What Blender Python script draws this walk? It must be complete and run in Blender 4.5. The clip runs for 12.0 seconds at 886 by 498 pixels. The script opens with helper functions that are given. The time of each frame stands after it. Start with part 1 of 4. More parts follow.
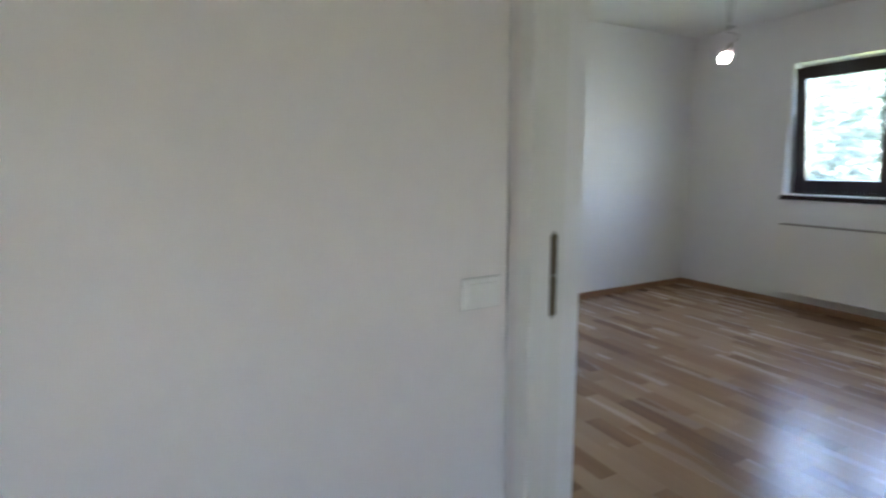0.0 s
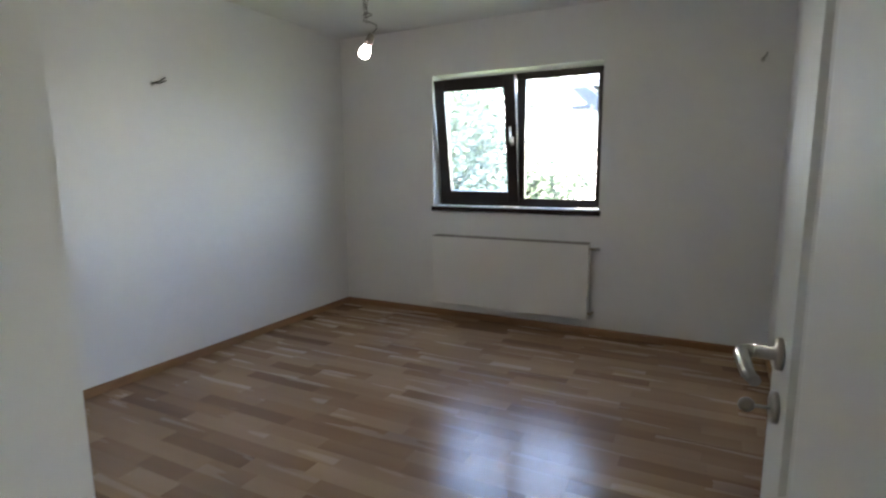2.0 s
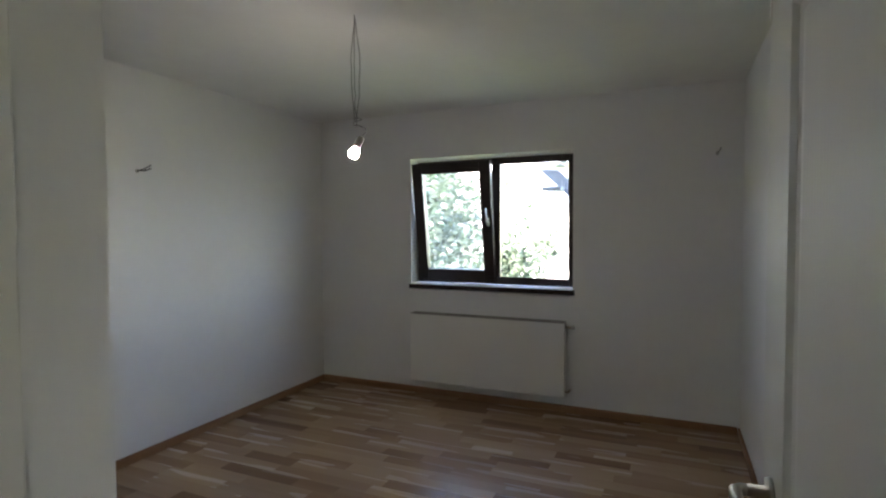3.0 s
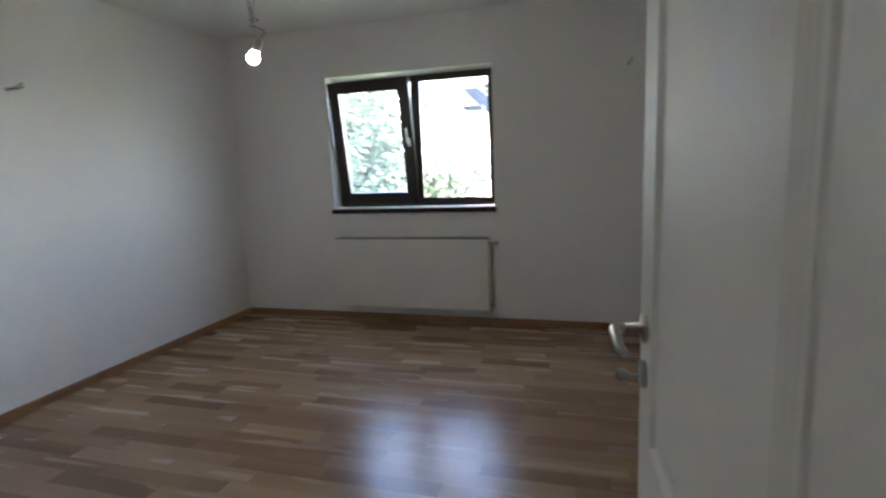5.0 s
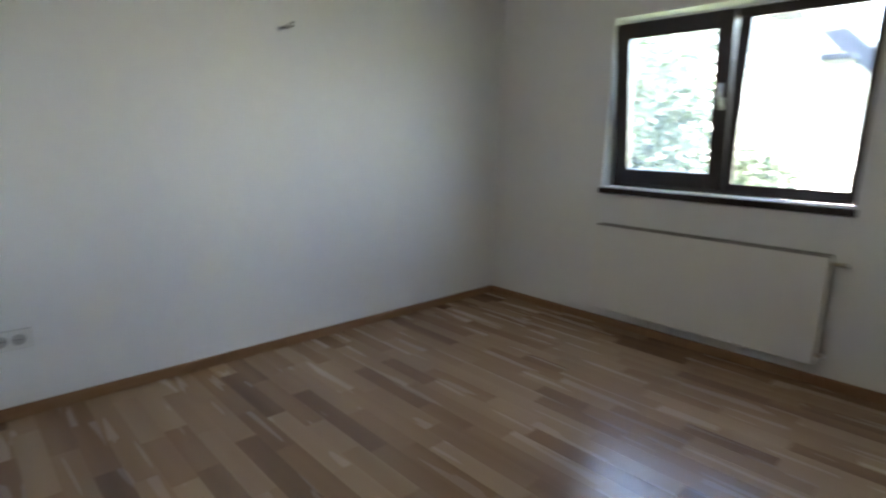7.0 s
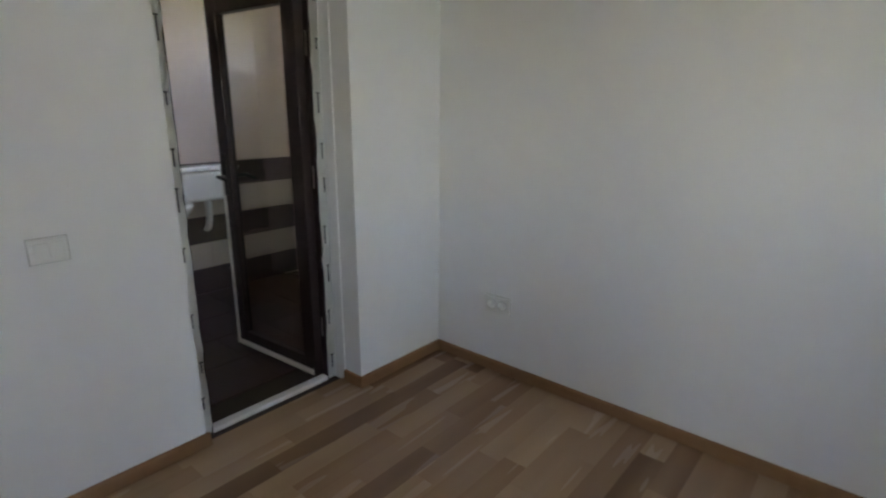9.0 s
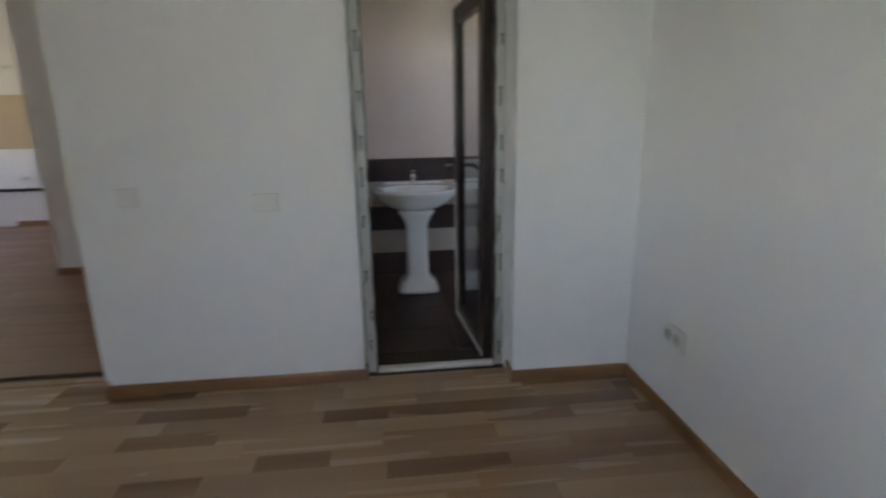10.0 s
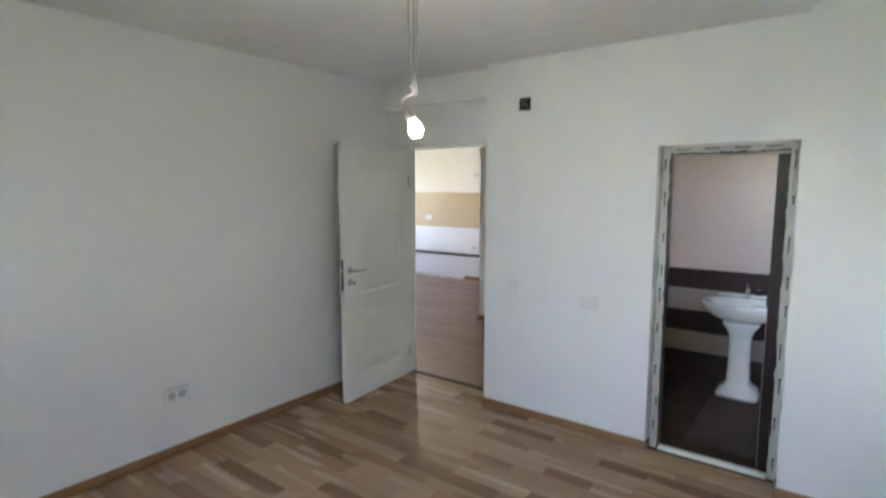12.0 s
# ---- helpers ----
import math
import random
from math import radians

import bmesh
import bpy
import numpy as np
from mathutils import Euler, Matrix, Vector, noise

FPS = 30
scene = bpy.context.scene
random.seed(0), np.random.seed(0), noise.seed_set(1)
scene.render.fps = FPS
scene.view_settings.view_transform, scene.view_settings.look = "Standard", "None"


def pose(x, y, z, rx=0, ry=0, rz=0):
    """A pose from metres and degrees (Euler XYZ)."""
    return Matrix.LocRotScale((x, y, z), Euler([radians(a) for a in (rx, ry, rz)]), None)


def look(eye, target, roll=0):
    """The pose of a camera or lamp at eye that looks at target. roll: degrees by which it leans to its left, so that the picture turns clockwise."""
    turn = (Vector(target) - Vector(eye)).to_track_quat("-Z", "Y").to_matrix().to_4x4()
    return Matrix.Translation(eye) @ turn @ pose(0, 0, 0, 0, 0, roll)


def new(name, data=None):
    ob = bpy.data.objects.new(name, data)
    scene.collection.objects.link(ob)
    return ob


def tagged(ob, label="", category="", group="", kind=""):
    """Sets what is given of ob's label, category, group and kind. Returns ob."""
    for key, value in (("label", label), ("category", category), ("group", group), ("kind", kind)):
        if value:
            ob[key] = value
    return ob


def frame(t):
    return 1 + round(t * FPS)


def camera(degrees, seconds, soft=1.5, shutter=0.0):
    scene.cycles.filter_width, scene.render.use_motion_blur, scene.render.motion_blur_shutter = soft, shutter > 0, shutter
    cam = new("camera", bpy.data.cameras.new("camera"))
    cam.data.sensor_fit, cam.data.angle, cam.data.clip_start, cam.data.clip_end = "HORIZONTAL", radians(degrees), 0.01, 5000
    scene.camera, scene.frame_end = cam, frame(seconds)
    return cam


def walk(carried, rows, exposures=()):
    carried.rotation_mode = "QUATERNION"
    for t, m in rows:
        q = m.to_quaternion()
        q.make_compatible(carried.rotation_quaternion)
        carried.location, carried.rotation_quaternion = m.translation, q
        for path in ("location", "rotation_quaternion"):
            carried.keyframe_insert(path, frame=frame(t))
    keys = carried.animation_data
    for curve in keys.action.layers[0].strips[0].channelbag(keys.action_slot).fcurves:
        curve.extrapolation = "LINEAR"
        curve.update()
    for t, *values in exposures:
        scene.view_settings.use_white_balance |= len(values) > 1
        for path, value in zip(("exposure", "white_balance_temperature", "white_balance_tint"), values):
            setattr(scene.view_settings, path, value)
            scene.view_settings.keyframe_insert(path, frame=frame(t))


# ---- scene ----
cam = camera(80.5, 12.0, soft=2.2, shutter=0.4)
PATH = [
    (0, (0.784, 1.308, 1.269), (1.718, 3.048, 0.951), -0.4),
    (0.5, (0.953, 1.465, 1.293), (2.347, 2.864, 0.978), -1.6),
    (1, (1.156, 1.646, 1.286), (2.751, 2.806, 0.952), -2.2),
    (1.5, (1.417, 1.741, 1.304), (3.063, 2.823, 0.955), -2.0),
    (2, (1.538, 1.779, 1.312), (3.295, 2.684, 1.009), -0.4),
    (2.5, (1.465, 1.802, 1.448), (3.292, 2.598, 1.29), -0.1),
    (2.7, (1.444, 1.826, 1.475), (3.275, 2.627, 1.386), -0.1),
    (4.3, (1.512, 1.8, 1.423), (3.334, 2.622, 1.353), -0.9),
    (4.5, (1.512, 1.764, 1.396), (3.323, 2.593, 1.215), -1.6),
    (5, (1.484, 1.754, 1.335), (3.375, 2.321, 1.017), -2.4),
    (5.5, (1.365, 1.848, 1.286), (3.294, 2.202, 0.894), -3.3),
    (6, (1.508, 1.891, 1.291), (3.422, 2.354, 0.941), -3.8),
    (6.5, (1.867, 1.987, 1.287), (3.607, 2.9, 0.914), -0.6),
    (7, (2.253, 2.105, 1.266), (3.624, 3.505, 0.865), 1.6),
    (7.5, (2.605, 2.247, 1.221), (3.298, 4.079, 0.82), 2.8),
    (7.7, (2.781, 2.286, 1.202), (3.143, 4.207, 0.782), 2.2),
    (9.3, (3.987, 3.207, 1.323), (2.471, 4.399, 0.79), 0.2),
    (9.5, (4.101, 3.43, 1.282), (2.427, 4.39, 0.756), 0.1),
    (10, (4.265, 3.834, 1.25), (2.338, 4.033, 0.754), -1.1),
    (10.5, (4.455, 4.093, 1.248), (2.589, 3.541, 0.786), 1.1),
    (11, (4.862, 4.227, 1.335), (3.212, 3.17, 0.935), -1.0),
    (11.5, (5.122, 4.424, 1.439), (3.568, 3.228, 1.046), 0.1),
    (12, (5.176, 4.526, 1.617), (3.577, 3.346, 1.395), 0.1),
]
EXPOSURES = [
    (0.0, 5.66, 6750, 17), (1.0, 5.75, 7050, 16), (1.5, 5.62, 7050, 17), (2.0, 5.37, 7200, 18), (2.5, 4.83, 7350, 18),
    (4.5, 4.8, 7150, 18), (5.0, 5.15, 7100, 18), (5.5, 5.37, 7200, 18), (6.5, 5.37, 7250, 17), (7.0, 5.27, 7250, 16),
    (9.5, 4.98, 7850, 19), (10.0, 4.98, 7650, 18), (10.5, 5.62, 7250, 18), (11.0, 5.86, 7150, 16), (12.0, 5.93, 7150, 16),
]
walk(cam, [(t, look(eye, target, roll)) for t, eye, target, roll in PATH], EXPOSURES)

# ------------------------------------------------------------------ light
world = bpy.data.worlds.new("sky")
scene.world = world
world.use_nodes = True
SUN_ELEVATION, SUN_AZIMUTH = radians(60), radians(305)
wn = world.node_tree.nodes
sky = wn.new("ShaderNodeTexSky")
sky.sky_type = "NISHITA"
sky.sun_disc = False
sky.sun_elevation = SUN_ELEVATION
sky.sun_rotation = SUN_AZIMUTH
wn["Background"].inputs["Strength"].default_value = 0.15
world.node_tree.links.new(sky.outputs["Color"], wn["Background"].inputs["Color"])

sun = new("sun", bpy.data.lights.new("sun", "SUN"))
sun.data.energy, sun.data.angle, sun.data.color = 4.0, radians(0.5), (1.0, 0.96, 0.91)
to_sun = Vector((math.sin(SUN_AZIMUTH) * math.cos(SUN_ELEVATION), math.cos(SUN_AZIMUTH) * math.cos(SUN_ELEVATION), math.sin(SUN_ELEVATION)))
sun.matrix_world = look(Vector((0, 0, 30)) + to_sun * 20, (0, 0, 30))


# ------------------------------------------------------------------ plan
XE, YN, YS = 5.65, 4.96, 1.38            # window wall, long wall with the wire, wall behind the door leaf
XW, XR, XS = 1.902, 1.74, 2.02           # thick part, recessed part and stepped part of the door wall
Y_THICK, Y_STEP = 2.503, 4.392            # where the thick part begins and the stepped part begins
XH = 1.63                                # hall side of the recessed part
ZC = 2.505                               # ceiling
T = 0.25                                 # outer wall thickness

# ------------------------------------------------------------------ materials


def mat(name, colour, rough=0.5, metal=0.0, var=0.06, scale=3.0, fine=60.0, bump=0.0, bump_scale=200.0, warm=0.0, spec=0.5, coat=0.0):
    """A surface whose colour drifts at two scales, with fine relief."""
    m = bpy.data.materials.new(name)
    m.use_nodes = True
    n, l = m.node_tree.nodes, m.node_tree.links
    b = n["Principled BSDF"]
    geo = n.new("ShaderNodeTexCoord")
    big, small = n.new("ShaderNodeTexNoise"), n.new("ShaderNodeTexNoise")
    big.inputs["Scale"].default_value, small.inputs["Scale"].default_value = scale, fine
    big.inputs["Detail"].default_value = 5
    for t in (big, small):
        l.new(geo.outputs["Object"], t.inputs["Vector"])
    mixf = n.new("ShaderNodeMix")
    mixf.inputs["Factor"].default_value = 0.35
    l.new(big.outputs["Fac"], mixf.inputs["A"]), l.new(small.outputs["Fac"], mixf.inputs["B"])
    ramp = n.new("ShaderNodeValToRGB")
    e = ramp.color_ramp.elements
    e[0].position, e[1].position = 0.3, 0.7
    e[0].color = (*[max(0.0, c * (1 - var)) for c in colour], 1)
    e[1].color = (*[min(1.0, c * (1 + var)) for c in (colour[0] * (1 + warm), colour[1], colour[2] * (1 - warm))], 1)
    l.new(mixf.outputs["Result"], ramp.inputs["Fac"])
    l.new(ramp.outputs["Color"], b.inputs["Base Color"])
    b.inputs["Roughness"].default_value, b.inputs["Metallic"].default_value = rough, metal
    b.inputs["Specular IOR Level"].default_value = spec
    b.inputs["Coat Weight"].default_value = coat
    if bump:
        rel, bp = n.new("ShaderNodeTexNoise"), n.new("ShaderNodeBump")
        rel.inputs["Scale"].default_value, rel.inputs["Detail"].default_value = bump_scale, 4
        l.new(geo.outputs["Object"], rel.inputs["Vector"])
        bp.inputs["Strength"].default_value, bp.inputs["Distance"].default_value = bump, 0.002
        l.new(rel.outputs["Fac"], bp.inputs["Height"])
        l.new(bp.outputs["Normal"], b.inputs["Normal"])
    return m


def wood(name, dark, mid, light, rough=0.3, per="object", along="Y", grain=1.0, spread=1.0, bump=0.05):
    """Wood strips: each piece takes its own tone and its own stretch of grain."""
    m = bpy.data.materials.new(name)
    m.use_nodes = True
    n, l = m.node_tree.nodes, m.node_tree.links
    b = n["Principled BSDF"]
    if per == "object":
        rnd = n.new("ShaderNodeObjectInfo").outputs["Random"]
    else:
        rnd = n.new("ShaderNodeNewGeometry").outputs["Random Per Island"]
    pos = n.new("ShaderNodeNewGeometry").outputs["Position"]
    shift = n.new("ShaderNodeVectorMath")
    shift.operation = "MULTIPLY_ADD"
    comb = n.new("ShaderNodeCombineXYZ")
    for k in ("X", "Y", "Z"):
        l.new(rnd, comb.inputs[k])
    l.new(comb.outputs[0], shift.inputs[0])
    shift.inputs[1].default_value = (37.0, 53.0, 19.0)
    l.new(pos, shift.inputs[2])
    mp = n.new("ShaderNodeMapping")
    mp.inputs["Scale"].default_value = (15 * grain, 1.1 * grain, 60) if along == "Y" else ((2.2 * grain, 60 * grain, 60) if along == "X" else (60 * grain, 60 * grain, 2.2 * grain))
    l.new(shift.outputs[0], mp.inputs["Vector"])
    g1, g2 = n.new("ShaderNodeTexNoise"), n.new("ShaderNodeTexNoise")
    g1.inputs["Scale"].default_value, g1.inputs["Detail"].default_value, g1.inputs["Distortion"].default_value = 1.0, 1.2, 0.3
    g2.inputs["Scale"].default_value, g2.inputs["Detail"].default_value = 0.45, 1
    l.new(mp.outputs[0], g1.inputs["Vector"]), l.new(mp.outputs[0], g2.inputs["Vector"])
    a1 = n.new("ShaderNodeMath")
    a1.operation = "MULTIPLY_ADD"
    a1.inputs[1].default_value = 0.47 * spread
    l.new(rnd, a1.inputs[0])
    off = n.new("ShaderNodeMath")
    off.operation = "MULTIPLY_ADD"
    off.inputs[1].default_value, off.inputs[2].default_value = 0.10, 0.095 + 0.235 * (1 - spread)
    l.new(g1.outputs["Fac"], off.inputs[0])
    l.new(off.outputs[0], a1.inputs[2])
    a2 = n.new("ShaderNodeMath")
    a2.operation = "MULTIPLY_ADD"
    a2.inputs[1].default_value = 0.38
    l.new(g2.outputs["Fac"], a2.inputs[0]), l.new(a1.outputs[0], a2.inputs[2])
    ramp = n.new("ShaderNodeValToRGB")
    e = ramp.color_ramp.elements
    e[0].position, e[0].color = 0.15, (*dark, 1)
    e[1].position, e[1].color = 0.95, (*light, 1)
    k = e.new(0.5)
    k.color = (*mid, 1)
    l.new(a2.outputs[0], ramp.inputs["Fac"])
    l.new(ramp.outputs["Color"], b.inputs["Base Color"])
    b.inputs["Specular IOR Level"].default_value = 0.4
    rr = n.new("ShaderNodeMapRange")
    rr.inputs["To Min"].default_value, rr.inputs["To Max"].default_value = rough - 0.05, rough + 0.07
    l.new(g1.outputs["Fac"], rr.inputs["Value"])
    l.new(rr.outputs[0], b.inputs["Roughness"])
    bp = n.new("ShaderNodeBump")
    bp.inputs["Strength"].default_value, bp.inputs["Distance"].default_value = bump, 0.001
    l.new(g1.outputs["Fac"], bp.inputs["Height"])
    l.new(bp.outputs["Normal"], b.inputs["Normal"])
    return m


def glass(name, colour=(1, 1, 1), rough=0.0):
    m = bpy.data.materials.new(name)
    m.use_nodes = True
    b = m.node_tree.nodes["Principled BSDF"]
    b.inputs["Base Color"].default_value = (*colour, 1)
    b.inputs["Transmission Weight"].default_value = 1.0
    b.inputs["Roughness"].default_value = rough
    b.inputs["IOR"].default_value = 1.45
    return m


def glow(name, colour, strength):
    m = bpy.data.materials.new(name)
    m.use_nodes = True
    b = m.node_tree.nodes["Principled BSDF"]
    b.inputs["Emission Color"].default_value = (*colour, 1)
    b.inputs["Emission Strength"].default_value = strength
    return m


PAINT = mat("wall_paint", (0.84, 0.84, 0.835), 0.75, var=0.025, scale=0.9, fine=14, bump=0.25, bump_scale=120, spec=0.3)
CEIL = mat("ceiling_paint", (0.84, 0.84, 0.835), 0.8, var=0.03, scale=0.7, fine=9, bump=0.25, bump_scale=90, spec=0.3)
HALL = mat("hall_paint", (0.81, 0.775, 0.76), 0.75, var=0.03, scale=0.9, fine=14, bump=0.25, bump_scale=120, spec=0.3)
BATHPAINT = mat("bath_paint", (0.72, 0.60, 0.56), 0.7, var=0.04, scale=1.5, fine=20, bump=0.25, bump_scale=120, spec=0.3)
RENDERED = mat("house_render", (0.80, 0.79, 0.78), 0.9, var=0.06, scale=0.6, fine=20, bump=0.5, bump_scale=60, spec=0.2)
DOORWHITE = mat("door_white", (0.80, 0.80, 0.77), 0.38, var=0.02, scale=4, fine=60)
PLASTIC = mat("white_plastic", (0.82, 0.82, 0.80), 0.3, var=0.015)
SWITCHWHITE = mat("switch_plastic", (0.80, 0.80, 0.78), 0.3, var=0.015)
PLASTICDARK = mat("grey_plastic_shade", (0.56, 0.56, 0.54), 0.4, var=0.03)
ENAMEL = mat("radiator_enamel", (0.83, 0.82, 0.79), 0.28, var=0.012, scale=2)
# dark grey paints the shadow gap along the radiator's white top
GRILLE = mat("grille_shadow_grey", (0.30, 0.28, 0.26), 0.5, var=0.05)
BRASS = mat("valve_brass", (0.45, 0.38, 0.28), 0.35, 0.9, var=0.1)
STEEL = mat("brushed_steel", (0.48, 0.47, 0.45), 0.28, 1.0, var=0.06, fine=200)
STRIKE = mat("strike_plate", (0.15, 0.125, 0.085), 0.4, 0.9, var=0.15, fine=80)
CHROME = mat("chrome", (0.75, 0.75, 0.75), 0.08, 1.0, var=0.02)
DARKFRAME = mat("dark_window_foil", (0.022, 0.014, 0.012), 0.32, var=0.25, scale=5, fine=120, bump=0.1)
DARKDOOR = mat("dark_door_foil", (0.024, 0.014, 0.013), 0.35, var=0.25, scale=5, fine=120, bump=0.1)
BLACK = mat("black_handle", (0.02, 0.018, 0.018), 0.3)
SILL = mat("dark_sill", (0.03, 0.02, 0.018), 0.16, var=0.2, scale=6)
CERAMIC = mat("white_ceramic", (0.84, 0.85, 0.86), 0.07, var=0.01, coat=0.4)
FILM = mat("protective_film", (0.86, 0.86, 0.83), 0.45, var=0.06, scale=14, fine=70, bump=0.15, bump_scale=40)
GREYSTRIP = mat("grey_strip", (0.60, 0.60, 0.57), 0.85, var=0.12, scale=6, fine=40, bump=0.5, bump_scale=60)
INK = mat("film_print", (0.05, 0.05, 0.055), 0.5)
CABLE = mat("grey_cable", (0.33, 0.32, 0.31), 0.5)
CABLEDARK = mat("dark_cable", (0.12, 0.12, 0.12), 0.5)
BOXIN = mat("box_black", (0.015, 0.014, 0.012), 0.7, var=0.3, fine=40)
COPPER = mat("wire_yellow", (0.35, 0.28, 0.08), 0.4)
HOLDER = mat("lamp_holder", (0.32, 0.29, 0.26), 0.45, var=0.1)
BULB = glow("bulb_glow", (1.0, 0.98, 0.94), 5.0)
KBULB = glow("kitchen_bulb_glow", (1.0, 0.94, 0.91), 6.0)
PANE = glass("window_glass", (0.97, 0.99, 0.98))
# a small translucent share puts the pale glare veil into the sash pane
VEILED = glass("veiled_glass", (0.94, 0.99, 0.985))
_n, _l = VEILED.node_tree.nodes, VEILED.node_tree.links
_tr, _mx = _n.new("ShaderNodeBsdfTranslucent"), _n.new("ShaderNodeMixShader")
_tr.inputs["Color"].default_value, _mx.inputs["Fac"].default_value = (0.85, 0.95, 0.95, 1), 0.035
_l.new(_n["Principled BSDF"].outputs[0], _mx.inputs[1]), _l.new(_tr.outputs[0], _mx.inputs[2])
_l.new(_mx.outputs[0], _n["Material Output"].inputs["Surface"])
DOORGLASS = glass("door_glass", (0.86, 0.87, 0.86))
STRIP = wood("laminate_strip", (0.118, 0.062, 0.036), (0.312, 0.188, 0.108), (0.49, 0.34, 0.215), 0.25)
STRIPREST = wood("laminate_strip_rest", (0.118, 0.062, 0.036), (0.312, 0.188, 0.108), (0.49, 0.34, 0.215), 0.25, per="island")
BASE = wood("baseboard_wood", (0.19, 0.088, 0.036), (0.27, 0.138, 0.06), (0.35, 0.195, 0.095), 0.4, spread=0.3)
KITFLOOR = wood("hall_boards", (0.15, 0.074, 0.048), (0.23, 0.122, 0.082), (0.31, 0.175, 0.12), 0.35)
DARKTILE = mat("dark_tile", (0.060, 0.037, 0.036), 0.3, var=0.18, scale=5, fine=60)
BEIGETILE = mat("beige_tile", (0.52, 0.45, 0.39), 0.22, var=0.06, scale=5, fine=60)
FLOORTILE = mat("brown_floor_tile", (0.058, 0.030, 0.024), 0.42, var=0.2, scale=4, fine=50)
GROUT = mat("grout", (0.05, 0.034, 0.028), 0.8)
SUBFLOOR = mat("subfloor", (0.05, 0.035, 0.025), 0.8)
OCHRE = mat("ochre_band", (0.50, 0.37, 0.235), 0.5, var=0.04, scale=3)
PIPE = mat("pipe_dark", (0.03, 0.022, 0.02), 0.6)
BARK = mat("bark", (0.10, 0.075, 0.055), 0.9, var=0.35, scale=8, bump=0.8, bump_scale=40)
LEAF = wood("leaf", (0.04, 0.06, 0.048), (0.065, 0.092, 0.07), (0.11, 0.135, 0.085), 0.45, per="island", grain=0.2)
_n, _l = LEAF.node_tree.nodes, LEAF.node_tree.links
_tr, _mx = _n.new("ShaderNodeBsdfTranslucent"), _n.new("ShaderNodeMixShader")
_tr.inputs["Color"].default_value, _mx.inputs["Fac"].default_value = (0.08, 0.13, 0.08, 1), 0.25
_l.new(_n["Principled BSDF"].outputs[0], _mx.inputs[1]), _l.new(_tr.outputs[0], _mx.inputs[2])
_l.new(_mx.outputs[0], _n["Material Output"].inputs["Surface"])
GRASS = mat("grass_ground", (0.07, 0.095, 0.035), 0.9, var=0.35, scale=1.2, fine=14, bump=0.8, bump_scale=30)
ROOFTILE = mat("roof_tile", (0.20, 0.10, 0.07), 0.75, var=0.25, scale=4)
# the blue of sky-lit shade is put into this timber colour
FASCIA = mat("fascia_sky_shade", (0.10, 0.12, 0.16), 0.6, var=0.12)

# ------------------------------------------------------------------ mesh tools


def box(bm, x0, y0, z0, x1, y1, z1):
    x0, x1 = min(x0, x1), max(x0, x1)
    y0, y1 = min(y0, y1), max(y0, y1)
    z0, z1 = min(z0, z1), max(z0, z1)
    v = [bm.verts.new((x, y, z)) for z in (z0, z1) for y in (y0, y1) for x in (x0, x1)]
    for q in ((0, 2, 3, 1), (4, 5, 7, 6), (0, 1, 5, 4), (2, 6, 7, 3), (0, 4, 6, 2), (1, 3, 7, 5)):
        bm.faces.new([v[i] for i in q])
    return bm


def boxes(*bs, bevel=0.0, segments=2):
    bm = bmesh.new()
    for b in bs:
        box(bm, *b)
    if bevel:
        bmesh.ops.bevel(bm, geom=bm.edges[:], offset=bevel, segments=segments, affect="EDGES", profile=0.5)
    return bm


def sweep(bm, pts, r, seg=8):
    """A round bar along a line of points, closed at its ends."""
    pts = [Vector(p) for p in pts]
    rings = []
    for i, p in enumerate(pts):
        d = (pts[min(i + 1, len(pts) - 1)] - pts[max(i - 1, 0)]).normalized()
        a = d.orthogonal().normalized() if i == 0 else (rings_a - d * rings_a.dot(d)).normalized()
        rings_a = a
        c = d.cross(a)
        rr = r[i] if isinstance(r, (list, tuple)) else r
        rings.append([bm.verts.new(p + (a * math.cos(2 * math.pi * k / seg) + c * math.sin(2 * math.pi * k / seg)) * rr) for k in range(seg)])
    for q, s in zip(rings, rings[1:]):
        for k in range(seg):
            f = bm.faces.new((q[k], q[(k + 1) % seg], s[(k + 1) % seg], s[k]))
            f.smooth = True
    bm.faces.new(rings[0][::-1]), bm.faces.new(rings[-1])
    return bm


def loft(bm, rings, cap=True, smooth=True):
    """Closed rings of points, joined one to the next."""
    vs = [[bm.verts.new(p) for p in r] for r in rings]
    n = len(vs[0])
    for q, s in zip(vs, vs[1:]):
        for k in range(n):
            f = bm.faces.new((q[k], q[(k + 1) % n], s[(k + 1) % n], s[k]))
            f.smooth = smooth
    if cap:
        bm.faces.new(vs[0][::-1]), bm.faces.new(vs[-1])
    return bm


def lathe(bm, profile, origin=(0, 0, 0), axis="Z", seg=24):
    rings = []
    for r, h in profile:
        ring = []
        for k in range(seg):
            a = 2 * math.pi * k / seg
            c, s = r * math.cos(a), r * math.sin(a)
            p = (c, s, h) if axis == "Z" else ((h, c, s) if axis == "X" else (s, h, c))
            ring.append(Vector(p) + Vector(origin))
        rings.append(ring)
    return loft(bm, rings)


def mesh(name, bm, material, rig=None):
    me = bpy.data.meshes.new(name)
    bmesh.ops.recalc_face_normals(bm, faces=bm.faces[:])
    bm.to_mesh(me)
    bm.free()
    me.materials.append(material)
    return me


def part(name, bm, material, parent, label=""):
    ob = new(name, mesh(name, bm, material))
    ob.parent = parent
    return tagged(ob, label)


def thing(name, x, y, z, label, category, group="", rz=0.0):
    ob = new(name)
    ob.empty_display_size = 0.1
    ob.matrix_world = pose(x, y, z, 0, 0, rz)
    return tagged(ob, label, category, group)


